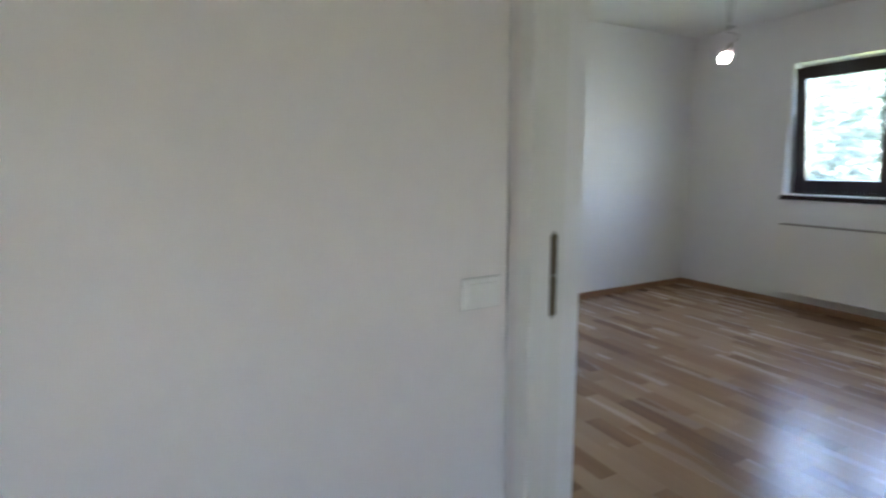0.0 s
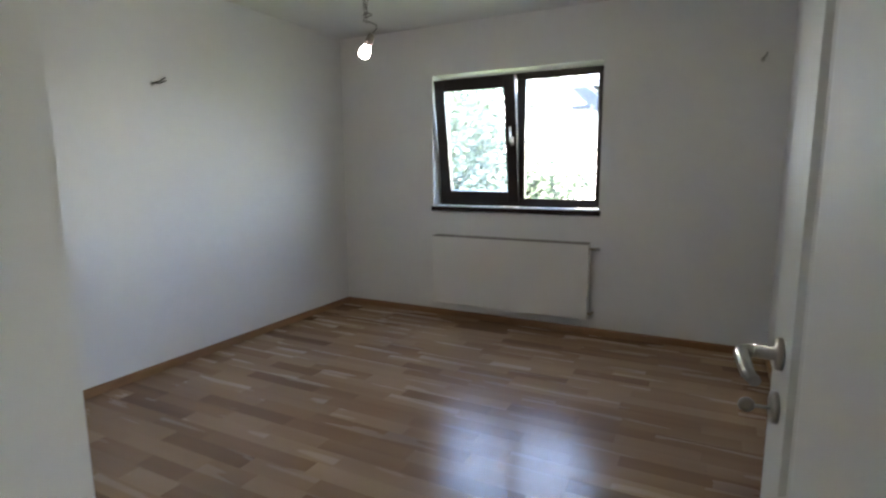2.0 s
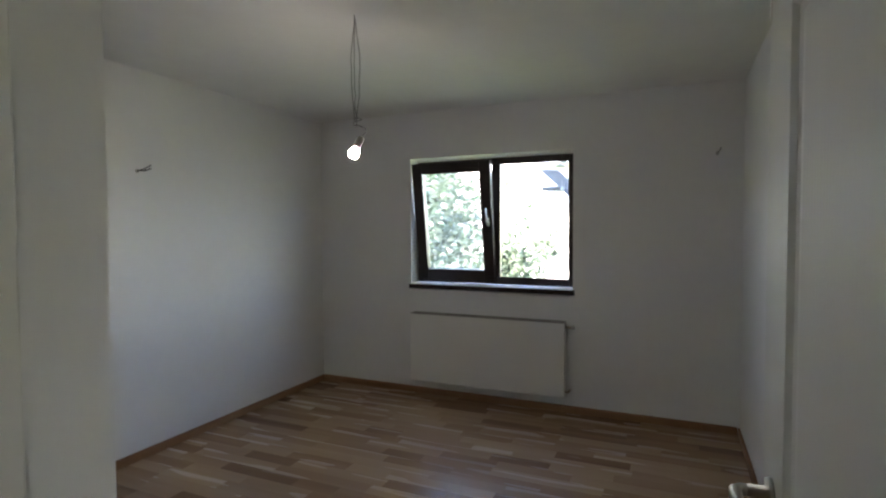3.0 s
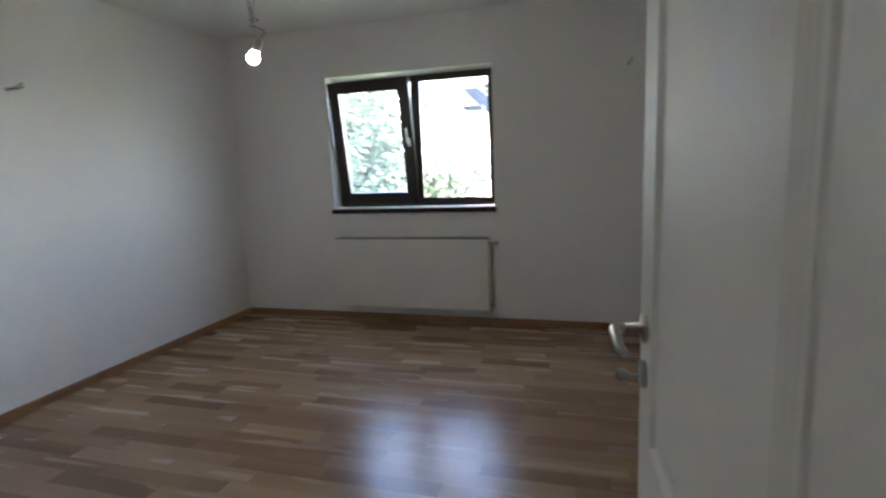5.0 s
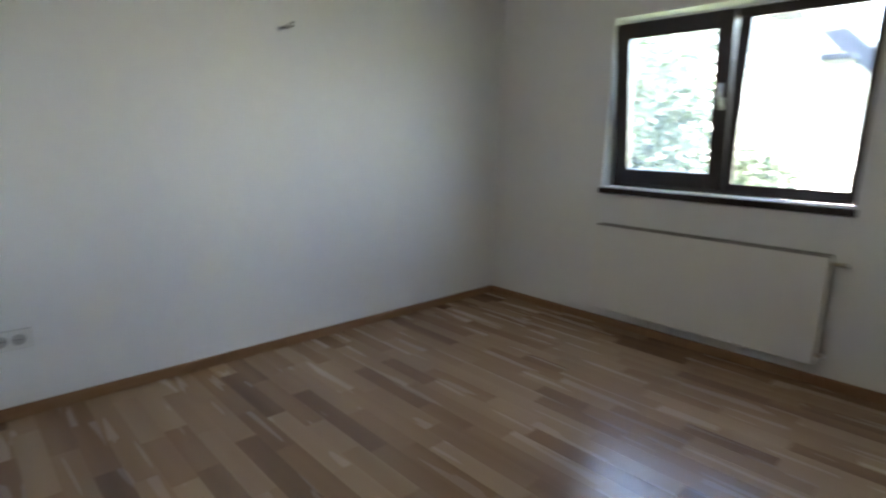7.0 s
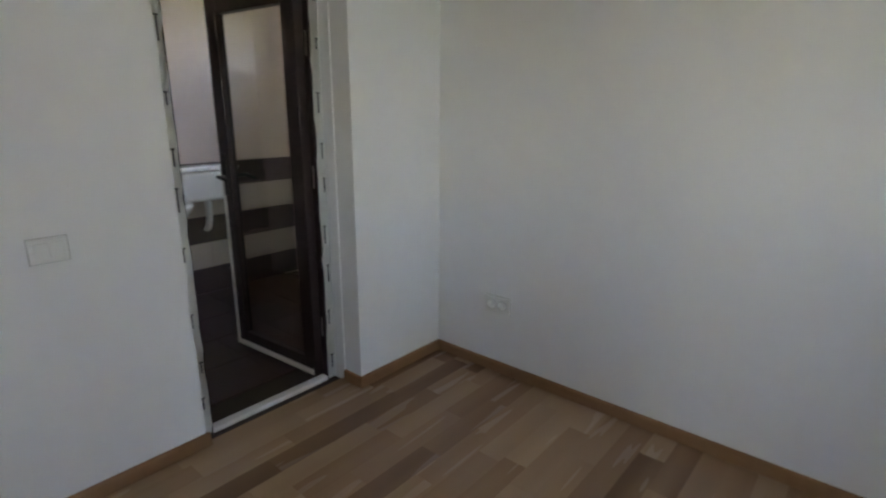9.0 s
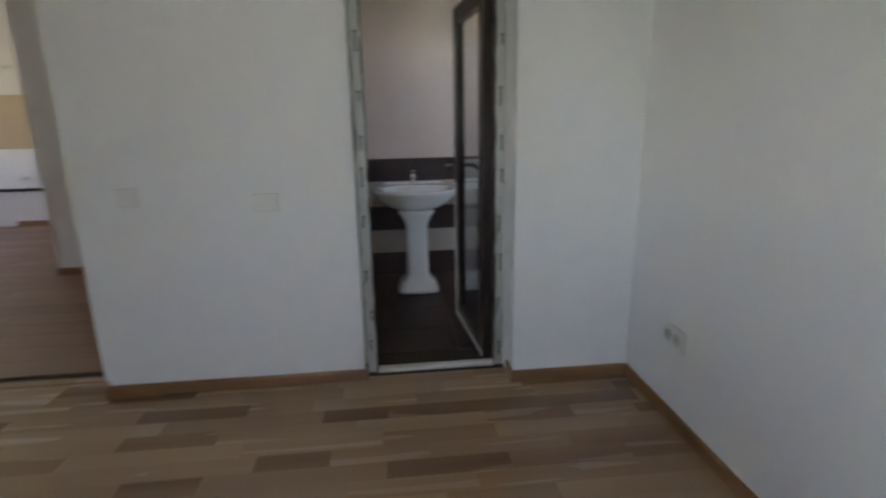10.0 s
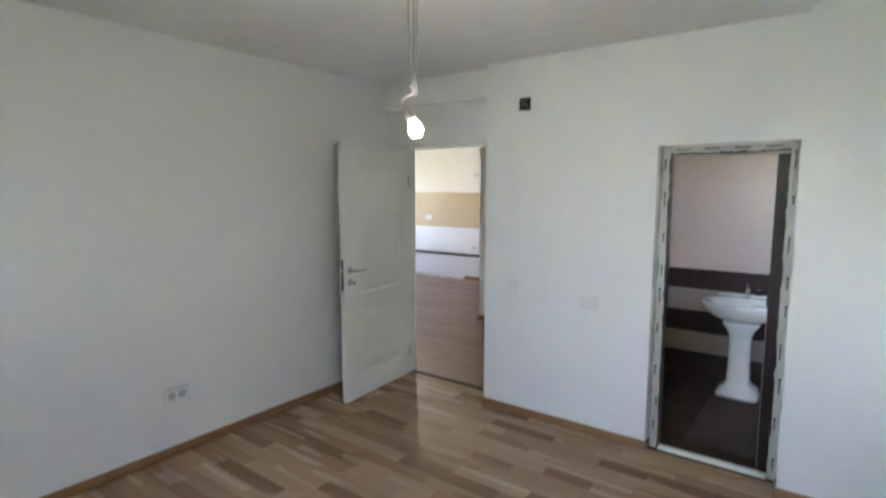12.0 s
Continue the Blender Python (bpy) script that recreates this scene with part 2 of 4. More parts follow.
def structure(name, bm, material, label="", category=""):
    ob = new(name, mesh(name, bm, material))
    return tagged(ob, label, category, "", "structure")


# ------------------------------------------------------------------ room shell
WY0, WY1, WZ0, WZ1 = 2.552, 3.988, 0.980, 2.100       # window opening
DY0, DY1, DZ = 1.545, 2.425, 2.000                   # entry opening
BY0, BY1, BZ = 3.686, 4.386, 1.880                    # bathroom opening
XB = 0.16                                            # far wall of the bathroom

structure("floor", boxes((XH, YS - 0.02, -0.12, XE, YN, -0.008)), SUBFLOOR, "dark subfloor under the laminate strips", "floor")
structure("ceiling", boxes((XH - 0.1, YS - T, ZC, XE + T, YN + T, ZC + 0.2)), CEIL, "white painted plaster ceiling", "ceiling")
structure("wall_east", boxes((XE, YS - T, -0.12, XE + T, WY0, ZC), (XE, WY1, -0.12, XE + T, YN + T, ZC), (XE, WY0, -0.12, XE + T, WY1, WZ0), (XE, WY0, WZ1, XE + 0.13, WY1, ZC), (XE + 0.13, WY0, 2.086, XE + T, WY1, ZC)), PAINT, "white painted wall with the window opening", "wall")
structure("wall_north", boxes((XS, YN, -0.12, XE, YN + T, ZC)), PAINT, "plain white painted wall", "wall")
structure("wall_south", boxes((XR, YS - T, -0.12, XE, YS, ZC)), PAINT, "plain white painted wall", "wall")
structure("wall_west_recess", boxes((XH, YS - T, -0.12, XR, DY0, ZC), (XH, DY1, -0.12, XR, Y_THICK, ZC), (XH, DY0, DZ, XR, DY1, ZC)), PAINT, "white painted partition round the entry door", "wall")
structure("wall_west_thick", boxes((XH, Y_THICK, -0.12, XW, BY0, ZC), (XH, BY0, BZ, XW, BY1, ZC), (XH, BY1, -0.12, XW, Y_STEP, ZC)), PAINT, "thick white painted wall round the bathroom opening", "wall")
structure("wall_west_step", boxes((XH, Y_STEP, -0.12, XS, YN + T, ZC)), PAINT, "white painted wall standing proud beside the bathroom", "wall")
structure("beam", boxes((XR, YS, 2.298, XR + 0.06, Y_THICK, ZC), bevel=0.004), PAINT, "white plastered beam above the entry door", "beam")

# baseboards
def baseboard(x0, y0, x1, y1, nx, ny):
    """A rounded wooden strip along a wall; (nx, ny) points into the room."""
    bm = bmesh.new()
    prof = [(0, 0), (0.014, 0), (0.014, 0.012), (0.012, 0.043), (0.008, 0.052), (0.003, 0.055), (0, 0.055)]
    rings = [[(x + nx * d, y + ny * d, z) for d, z in prof] for x, y in ((x0, y0), (x1, y1))]
    loft(bm, rings, smooth=False)
    return structure("baseboard", bm, BASE, "brown wood-look skirting strip", "baseboard")


baseboard(XS, YN, XE - 0.014, YN, 0, -1)
baseboard(XE, YS + 0.014, XE, YN, -1, 0)
baseboard(XR, YS, XE - 0.014, YS, 0, 1)
baseboard(XR, YS + 0.014, XR, DY0 - 0.03, 1, 0)
baseboard(XW, Y_THICK, XW, BY0 + 0.014, 1, 0)
baseboard(1.836, BY0, XW, BY0, 0, 1)
baseboard(XR, Y_THICK, XW + 0.014, Y_THICK, 0, -1)
baseboard(XW, Y_STEP, XS + 0.014, Y_STEP, 0, -1)
baseboard(XS, Y_STEP, XS, YN - 0.014, 1, 0)

# ------------------------------------------------------------------ hall and kitchen shell
KX, KY, HY = -2.72, -3.4, 2.475
KZ = 2.78                                            # ceiling of hall and kitchen
structure("hall_floor", boxes((KX, KY, -0.12, XH, HY, -0.008)), SUBFLOOR, "subfloor under the hall boards", "floor")
structure("hall_ceiling", boxes((KX - T, KY - T, KZ, XH - 0.1, HY + T, KZ + 0.2)), CEIL, "white painted ceiling", "ceiling")
structure("hall_wall_north", boxes((-0.3, HY, -0.12, 1.452, HY + 0.13, KZ), (1.452, HY + 0.008, -0.12, XH - 0.0125, HY + 0.13, KZ), bevel=0.003), HALL, "white painted wall beside the entry door", "wall")
structure("hall_wall_west", boxes((-0.44, 1.05, -0.12, -0.3, HY + 0.12, KZ)), HALL, "white painted wall end between hall and kitchen", "wall")
structure("kitchen_wall_west", boxes((KX - T, KY - T, -0.12, KX, HY + T, KZ)), HALL, "white kitchen wall with an ochre band", "wall")
structure("kitchen_wall_north", boxes((KX, 1.05, -0.12, -0.44, 1.19, KZ)), HALL, "white painted kitchen wall", "wall")
structure("kitchen_wall_east", boxes((XH - 0.1, KY - T, -0.12, XH, YS - T, KZ)), HALL, "white painted kitchen wall", "wall")
structure("hall_wall_east", boxes((XH - 0.012, YS - T, -0.12, XH - 0.002, DY0 - 0.03, KZ), (XH - 0.012, DY1 + 0.005, -0.12, XH - 0.002, HY, KZ), (XH - 0.012, DY0 - 0.03, DZ + 0.01, XH - 0.002, DY1 + 0.005, KZ)), HALL, "white painted hall wall round the entry door", "wall")
# unseen opening, assumed and sized to bring daylight into kitchen and hall
structure("kitchen_wall_south", boxes((KX, KY - T, -0.12, -1.95, KY, KZ), (-0.9, KY - T, -0.12, XH - 0.1, KY, KZ), (-1.95, KY - T, -0.12, -0.9, KY, 0.95), (-1.95, KY - T, 2.1, -0.9, KY, KZ)), HALL, "unseen kitchen wall with an assumed opening for daylight", "wall")
structure("kitchen_beam", boxes((KX, KY, 2.60, KX + 0.22, 1.05, KZ), bevel=0.004), HALL, "white plastered beam along the kitchen wall", "beam")
structure("ochre_band", boxes((KX, KY, 0.945, KX + 0.008, -0.05, 1.578), bevel=0.002), OCHRE, "ochre backsplash band on the kitchen wall", "backsplash")
bm = sweep(bmesh.new(), [(KX + 0.03, KY + 0.02, 0.45), (KX + 0.03, -0.05, 0.45)], 0.018)
structure("water_pipe", bm, PIPE, "thin dark water pipe along the kitchen wall", "pipe")
def hall_base(x0, y0, x1, y1, nx, ny):
    bm = bmesh.new()
    prof = [(0, 0), (0.014, 0), (0.014, 0.012), (0.012, 0.05), (0.004, 0.06), (0, 0.06)]
    loft(bm, [[(x + nx * d, y + ny * d, z) for d, z in prof] for x, y in ((x0, y0), (x1, y1))], smooth=False)
    return structure("baseboard", bm, BASE, "brown wood-look skirting strip", "baseboard")


hall_base(-0.3, 1.05, -0.3, HY, 1, 0)
hall_base(KX, -0.8, KX, 1.05, 1, 0)
hall_base(-0.44, 1.05, -0.286, 1.05, 0, -1)

# ------------------------------------------------------------------ bathroom shell
structure("bath_floor", boxes((XB, 3.2, -0.12, XH, 5.3, -0.012)), GROUT, "dark grout bed of the bathroom floor", "floor")
structure("bath_ceiling", boxes((XB - 0.1, 3.1, 2.4, XH, 5.4, 2.6)), CEIL, "white bathroom ceiling", "ceiling")
structure("bath_wall_west", boxes((XB - 0.12, 3.1, -0.12, XB, 5.4, 2.4)), BATHPAINT, "beige painted bathroom wall above tiles", "wall")
structure("bath_wall_south", boxes((XB, 3.1, -0.12, XH, 3.2, 2.4)), BATHPAINT, "beige painted bathroom wall", "wall")
# the opening is assumed, made to light the bathroom from the north
structure("bath_wall_north", boxes((XB, 5.3, -0.12, 0.45, 5.4, 2.4), (0.95, 5.3, -0.12, XH, 5.4, 2.4), (0.45, 5.3, -0.12, 0.95, 5.4, 1.62), (0.45, 5.3, 1.98, 0.95, 5.4, 2.4)), BATHPAINT, "beige painted bathroom wall with an assumed opening for daylight", "wall")


# assumed window for the added daylight opening
def bath_window():
    f = tagged(new("assumed_window"), "assumed small bathroom window, added to let daylight in", "window", "", "structure")
    for nm, b in (("frame_side", (0.452, 5.33, 1.622, 0.492, 5.38, 1.978)), ("frame_side", (0.908, 5.33, 1.622, 0.948, 5.38, 1.978)), ("frame_head", (0.492, 5.33, 1.938, 0.908, 5.38, 1.978)), ("frame_bottom", (0.492, 5.33, 1.622, 0.908, 5.38, 1.662))):
        part(nm, boxes(b, bevel=0.003), DARKFRAME, f)
    part("pane", boxes((0.488, 5.352, 1.658, 0.912, 5.358, 1.942)), PANE, f, "clear pane").visible_shadow = False


bath_window()

# ------------------------------------------------------------------ entry door
def entry_frame():
    f = tagged(new("door_frame"), "white painted timber door frame", "door frame", "", "structure")
    x0, x1 = XH - 0.016, XR + 0.004
    part("jamb", boxes((1.672, DY1 - 0.028, 0, x1, DY1 + 0.006, DZ), bevel=0.003), DOORWHITE, f)
    part("door_stop", boxes((x0, DY1 - 0.047, 0, 1.6715, DY1 + 0.006, DZ - 0.035), bevel=0.004), DOORWHITE, f)
    part("seal", boxes((1.6716, DY1 - 0.040, 0, 1.679, DY1 - 0.0282, DZ - 0.035), bevel=0.002), SWITCHWHITE, f, "pale rubber seal along the door stop")
    part("jamb", boxes((x0, DY0 - 0.006, 0, XR + 0.0005, DY0 + 0.05, DZ), bevel=0.003), DOORWHITE, f)
    part("head", boxes((x0, DY0 - 0.006, DZ - 0.034, x1 + 0.012, DY1 + 0.05, DZ + 0.012), bevel=0.003), DOORWHITE, f)
    plate = boxes((1.697, DY1 - 0.031, 0.848, 1.719, DY1 - 0.0275, 1.091))
    bmesh.ops.bevel(plate, geom=[e for e in plate.edges if abs(e.verts[0].co.y - e.verts[1].co.y) > 1e-4], offset=0.009, segments=4, affect="EDGES")
    s = part("strike_plate", plate, STRIKE, f, "dull bronze strike plate in the jamb")
    lathe(bm := bmesh.new(), [(0.0035, -0.0012), (0.0035, 0.0006), (0.001, 0.0008)], (1.708, DY1 - 0.0312, 0.97), "Y", 12)
    part("screw", bm, STEEL, s)
    part("threshold", boxes((XR - 0.004, DY0 + 0.052, -0.006, XR + 0.0118, DY1 - 0.028, 0.004), bevel=0.002), BASE, f, "brown threshold strip")


entry_frame()

LEAF_W, LEAF_H, LEAF_T = 0.795, 1.950, 0.036


def entry_door():
    """Leaf in its own frame: hinge at the origin, x along the leaf, +y the panelled face."""
    d = thing("door", XR + 0.006, 1.581, 0.008, "white grained two-panel door standing open with a key in it", "door", rz=4.0)
    w, h, t = LEAF_W, LEAF_H, LEAF_T
    sx0, sx1 = 0.10, w - 0.125
    p1, p2, p3, p4 = 0.188, 0.68, 0.805, h - 0.13
    bm = boxes((0, 0, 0, sx0, t, h), (sx1, 0, 0, w, t, h), (sx0, 0, 0, sx1, t, p1), (sx0, 0, p2, sx1, t, p3), (sx0, 0, p4, sx1, t, h))
    part("leaf_frame", bm, DOORGRAIN, d)
    for z0, z1 in ((p1, p2), (p3, p4)):
        bm = bmesh.new()
        for ya, s in ((t, -1), (0, 1)):
            def ring(inset, depth):
                return [(sx0 + inset, ya + s * depth, z0 + inset), (sx1 - inset, ya + s * depth, z0 + inset), (sx1 - inset, ya + s * depth, z1 - inset), (sx0 + inset, ya + s * depth, z1 - inset)]
            loft(bm, [ring(0, 0), ring(0.006, -0.003), ring(0.014, -0.003), ring(0.022, 0.006), ring(0.034, 0.008), ring(0.06, 0.003), ring(0.066, 0.002)], cap=False, smooth=False)
            bm.faces.new([bm.verts.new(p) for p in ring(0.066, 0.002)])
        part("panel", bm, DOORGRAIN, d)
    hz = 1.014
    for y0, s in ((t, 1), (0, -1)):
        hx = w - 0.062
        bm = lathe(bmesh.new(), [(0.002, 0), (0.026, 0), (0.026, s * 0.006), (0.024, s * 0.009), (0.011, s * 0.0095), (0.0105, s * 0.038), (0.002, s * 0.039)], (hx, y0, hz), "Y", 24)
        hd = part("handle", bm, STEEL, d, "brushed steel lever handle on a round rose")
        pts = [(hx, y0 + s * 0.034, hz), (hx, y0 + s * 0.046, hz), (hx - 0.008, y0 + s * 0.056, hz), (hx - 0.028, y0 + s * 0.058, hz), (hx - 0.10, y0 + s * 0.058, hz - 0.002), (hx - 0.124, y0 + s * 0.052, hz - 0.004)]
        part("lever", sweep(bmesh.new(), pts, [0.0105, 0.011, 0.011, 0.011, 0.0095, 0.008], 12), STEEL, hd)
        bm = lathe(bmesh.new(), [(0.002, 0), (0.026, 0), (0.026, s * 0.006), (0.024, s * 0.009), (0.002, s * 0.0095)], (hx, y0, hz - 0.088), "Y", 24)
        part("key_rose", bm, STEEL, d, "round steel key rose")
    hx = w - 0.062
    bm = sweep(bmesh.new(), [(hx, t, hz - 0.09), (hx, t + 0.032, hz - 0.09)], 0.003)
    bow = lathe(bmesh.new(), [(0.004, -0.0015), (0.012, -0.0015), (0.012, 0.0015), (0.004, 0.0015)], (hx, t + 0.042, hz - 0.09), "X", 18)
    key = part("key", bm, STEEL, d, "steel key standing in the lock")
    part("key_bow", bow, STEEL, key)
    plate = boxes((w, t / 2 - 0.011, hz - 0.15, w + 0.002, t / 2 + 0.011, hz + 0.085))
    lk = part("lock_plate", plate, STRIKE, d, "dull steel lock faceplate on the leaf edge")
    part("latch", boxes((w, t / 2 - 0.006, hz - 0.01, w + 0.010, t / 2 + 0.006, hz + 0.012), bevel=0.002), STEEL, lk)
    for z in (0.22, 1.68):
        part("hinge", sweep(bmesh.new(), [(-0.004, t + 0.006, z - 0.045), (-0.004, t + 0.006, z + 0.045)], 0.007, 12), STEEL, d)


DOORGRAIN = bpy.data.materials.new("door_white_grain")
DOORGRAIN.use_nodes = True
_n, _l = DOORGRAIN.node_tree.nodes, DOORGRAIN.node_tree.links
_b = _n["Principled BSDF"]
_b.inputs["Base Color"].default_value, _b.inputs["Roughness"].default_value = (0.80, 0.80, 0.765, 1), 0.53
_b.inputs["Specular IOR Level"].default_value = 0.45
_tc, _mp, _w, _ns, _bp = _n.new("ShaderNodeTexCoord"), _n.new("ShaderNodeMapping"), _n.new("ShaderNodeTexWave"), _n.new("ShaderNodeTexNoise"), _n.new("ShaderNodeBump")
_mp.inputs["Scale"].default_value = (9.0, 9.0, 1.1)
_l.new(_tc.outputs["Object"], _mp.inputs["Vector"]), _l.new(_mp.outputs[0], _w.inputs["Vector"])
_w.inputs["Scale"].default_value, _w.inputs["Distortion"].default_value, _w.inputs["Detail"].default_value = 3.0, 9.0, 3.0
_w.inputs["Detail Scale"].default_value = 0.7
_bp.inputs["Strength"].default_value, _bp.inputs["Distance"].default_value = 0.25, 0.0006
_l.new(_w.outputs["Fac"], _bp.inputs["Height"]), _l.new(_bp.outputs["Normal"], _b.inputs["Normal"])
entry_door()

# ------------------------------------------------------------------ bathroom door
def bath_frame():
    f = tagged(new("bath_door_frame"), "dark bathroom door frame wrapped in printed protective film", "door frame", "", "structure")
    x0, x1 = 1.76, 1.83
    fw = 0.048
    y0, y1, z1 = BY0 + 0.012, BY1 - 0.002, BZ - 0.002
    for nm, b, fb in (
        ("jamb", (x0, y0, 0, x1, y0 + fw, z1), (x1, y0, 0.0, x1 + 0.004, y0 + fw - 0.006, z1)),
        ("jamb", (x0, y1 - fw, 0, x1, y1, z1), (x1, y1 - fw + 0.004, 0.0, x1 + 0.004, y1, z1)),
        ("head", (x0, y0 + fw, z1 - fw, x1, y1 - fw, z1), (x1, y0 + fw - 0.006, z1 - fw + 0.008, x1 + 0.004, y1 - fw + 0.004, z1)),
    ):
        j = part(nm, boxes(b), DARKDOOR, f, "dark brown foil-clad profile")
        bm = bmesh.new()
        ax0, ay0, az0, ax1, ay1, az1 = fb
        # wrinkled, torn edge of the film
        rng = random.Random(nm + str(ay0))
        n = 40
        tall = nm == "jamb"
        pts = []
        for i in range(n + 1):
            u = i / n
            wob = rng.uniform(-0.005, 0.005)
            if tall:
                z = az0 + (az1 - az0) * u
                pts.append(((ay0 + wob, z), (ay1 + rng.uniform(-0.004, 0.004) if ay0 < 4 else ay1, z)))
            else:
                y = ay0 + (ay1 - ay0) * u
                pts.append(((y, az0 + wob), (y, az1)))
        rows = [[bm.verts.new((ax1 + rng.uniform(-0.0012, 0.0012), *p)) for p in pr] for pr in pts]
        for a, b2 in zip(rows, rows[1:]):
            bm.faces.new((a[0], a[1], b2[1], b2[0]))
        bmesh.ops.solidify(bm, geom=bm.faces[:], thickness=-0.003)
        fl = part("film", bm, FILM, j, "white protective film with dark print")
        bm = bmesh.new()
        for i in range(9):
            if tall:
                zc = az0 + (az1 - az0) * (i + 0.5 + rng.uniform(-0.2, 0.2)) / 9
                yc = (ay0 + ay1) / 2 + rng.uniform(-0.008, 0.008)
                hl = rng.uniform(0.02, 0.045)
                box(bm, ax1 + 0.0045, yc - 0.003, zc - hl, ax1 + 0.0052, yc + 0.003, zc + hl)
                box(bm, ax1 + 0.0045, yc - 0.008, zc + hl, ax1 + 0.0052, yc + 0.008, zc + hl + 0.006)
            elif i < 4:
                yc = ay0 + (ay1 - ay0) * (i + 0.5) / 4
                zc = (az0 + az1) / 2
                box(bm, ax1 + 0.0045, yc - 0.04, zc - 0.003, ax1 + 0.0052, yc + 0.04, zc + 0.003)
        part("print", bm, INK, j)
    # grey strip closes the gap between wall edge and frame
    part("grey_strip", boxes((x0 + 0.01, BY0, 0, x1 - 0.004, y0, z1 + 0.002), bevel=0.001), GREYSTRIP, f, "grey strip closing the gap beside the frame")
    part("threshold", boxes((x0 + 0.03, y0 + fw, -0.01, x1 + 0.003, y1 - fw, 0.013), bevel=0.004), FILM, f, "film-covered threshold profile")


bath_frame()


def bath_door():
    """Hinge at the origin, x along the leaf into the bathroom, y across."""
    d = thing("bath_door", 1.80, BY1 - 0.052, 0.022, "dark framed glass bathroom door standing open inwards", "door", rz=184.3)
    w, h, t, s = 0.655, BZ - 0.085, 0.05, 0.085
    for nm, b in (("stile", (0, 0, 0, s, t, h)), ("stile", (w - s, 0, 0, w, t, h)), ("rail", (s, 0, 0, w - s, t, s)), ("rail", (s, 0, h - s, w - s, t, h))):
        part(nm, boxes(b, bevel=0.004), DARKDOOR, d)
    part("pane", boxes((s - 0.01, t / 2 - 0.004, s - 0.01, w - s + 0.01, t / 2 + 0.004, h - s + 0.01)), DOORGLASS, d, "clear glass pane")
    part("film_strip", boxes((0.01, t + 0.001, 0.004, w - 0.004, t + 0.003, 0.034), (w - 0.03, t + 0.001, 0.034, w - 0.006, t + 0.003, h * 0.52)), FILM, d, "strip of white protective film left on the profile")
    for y0, sg in ((t, 1), (0, -1)):
        hd = part("handle", boxes((w - 0.058, y0, 0.84, w - 0.03, y0 + sg * 0.008, 1.06), bevel=0.003), BLACK, d, "black lever handle on a long plate")
        part("lever", sweep(bmesh.new(), [(w - 0.044, y0, 0.94), (w - 0.044, y0 + sg * 0.045, 0.94), (w - 0.06, y0 + sg * 0.055, 0.945), (w - 0.15, y0 + sg * 0.055, 0.93)], 0.009, 10), BLACK, hd)
    for z in (0.25, 0.98, 1.55):
        hg = part("hinge", sweep(bmesh.new(), [(-0.008, -0.008, z - 0.05), (-0.008, -0.008, z + 0.05)], 0.009, 12), STEEL, d, "steel door hinge")
        part("hinge_pin", sweep(bmesh.new(), [(-0.008, -0.008, z + 0.05), (-0.008, -0.008, z + 0.062)], 0.006, 10), STEEL, hg)


bath_door()

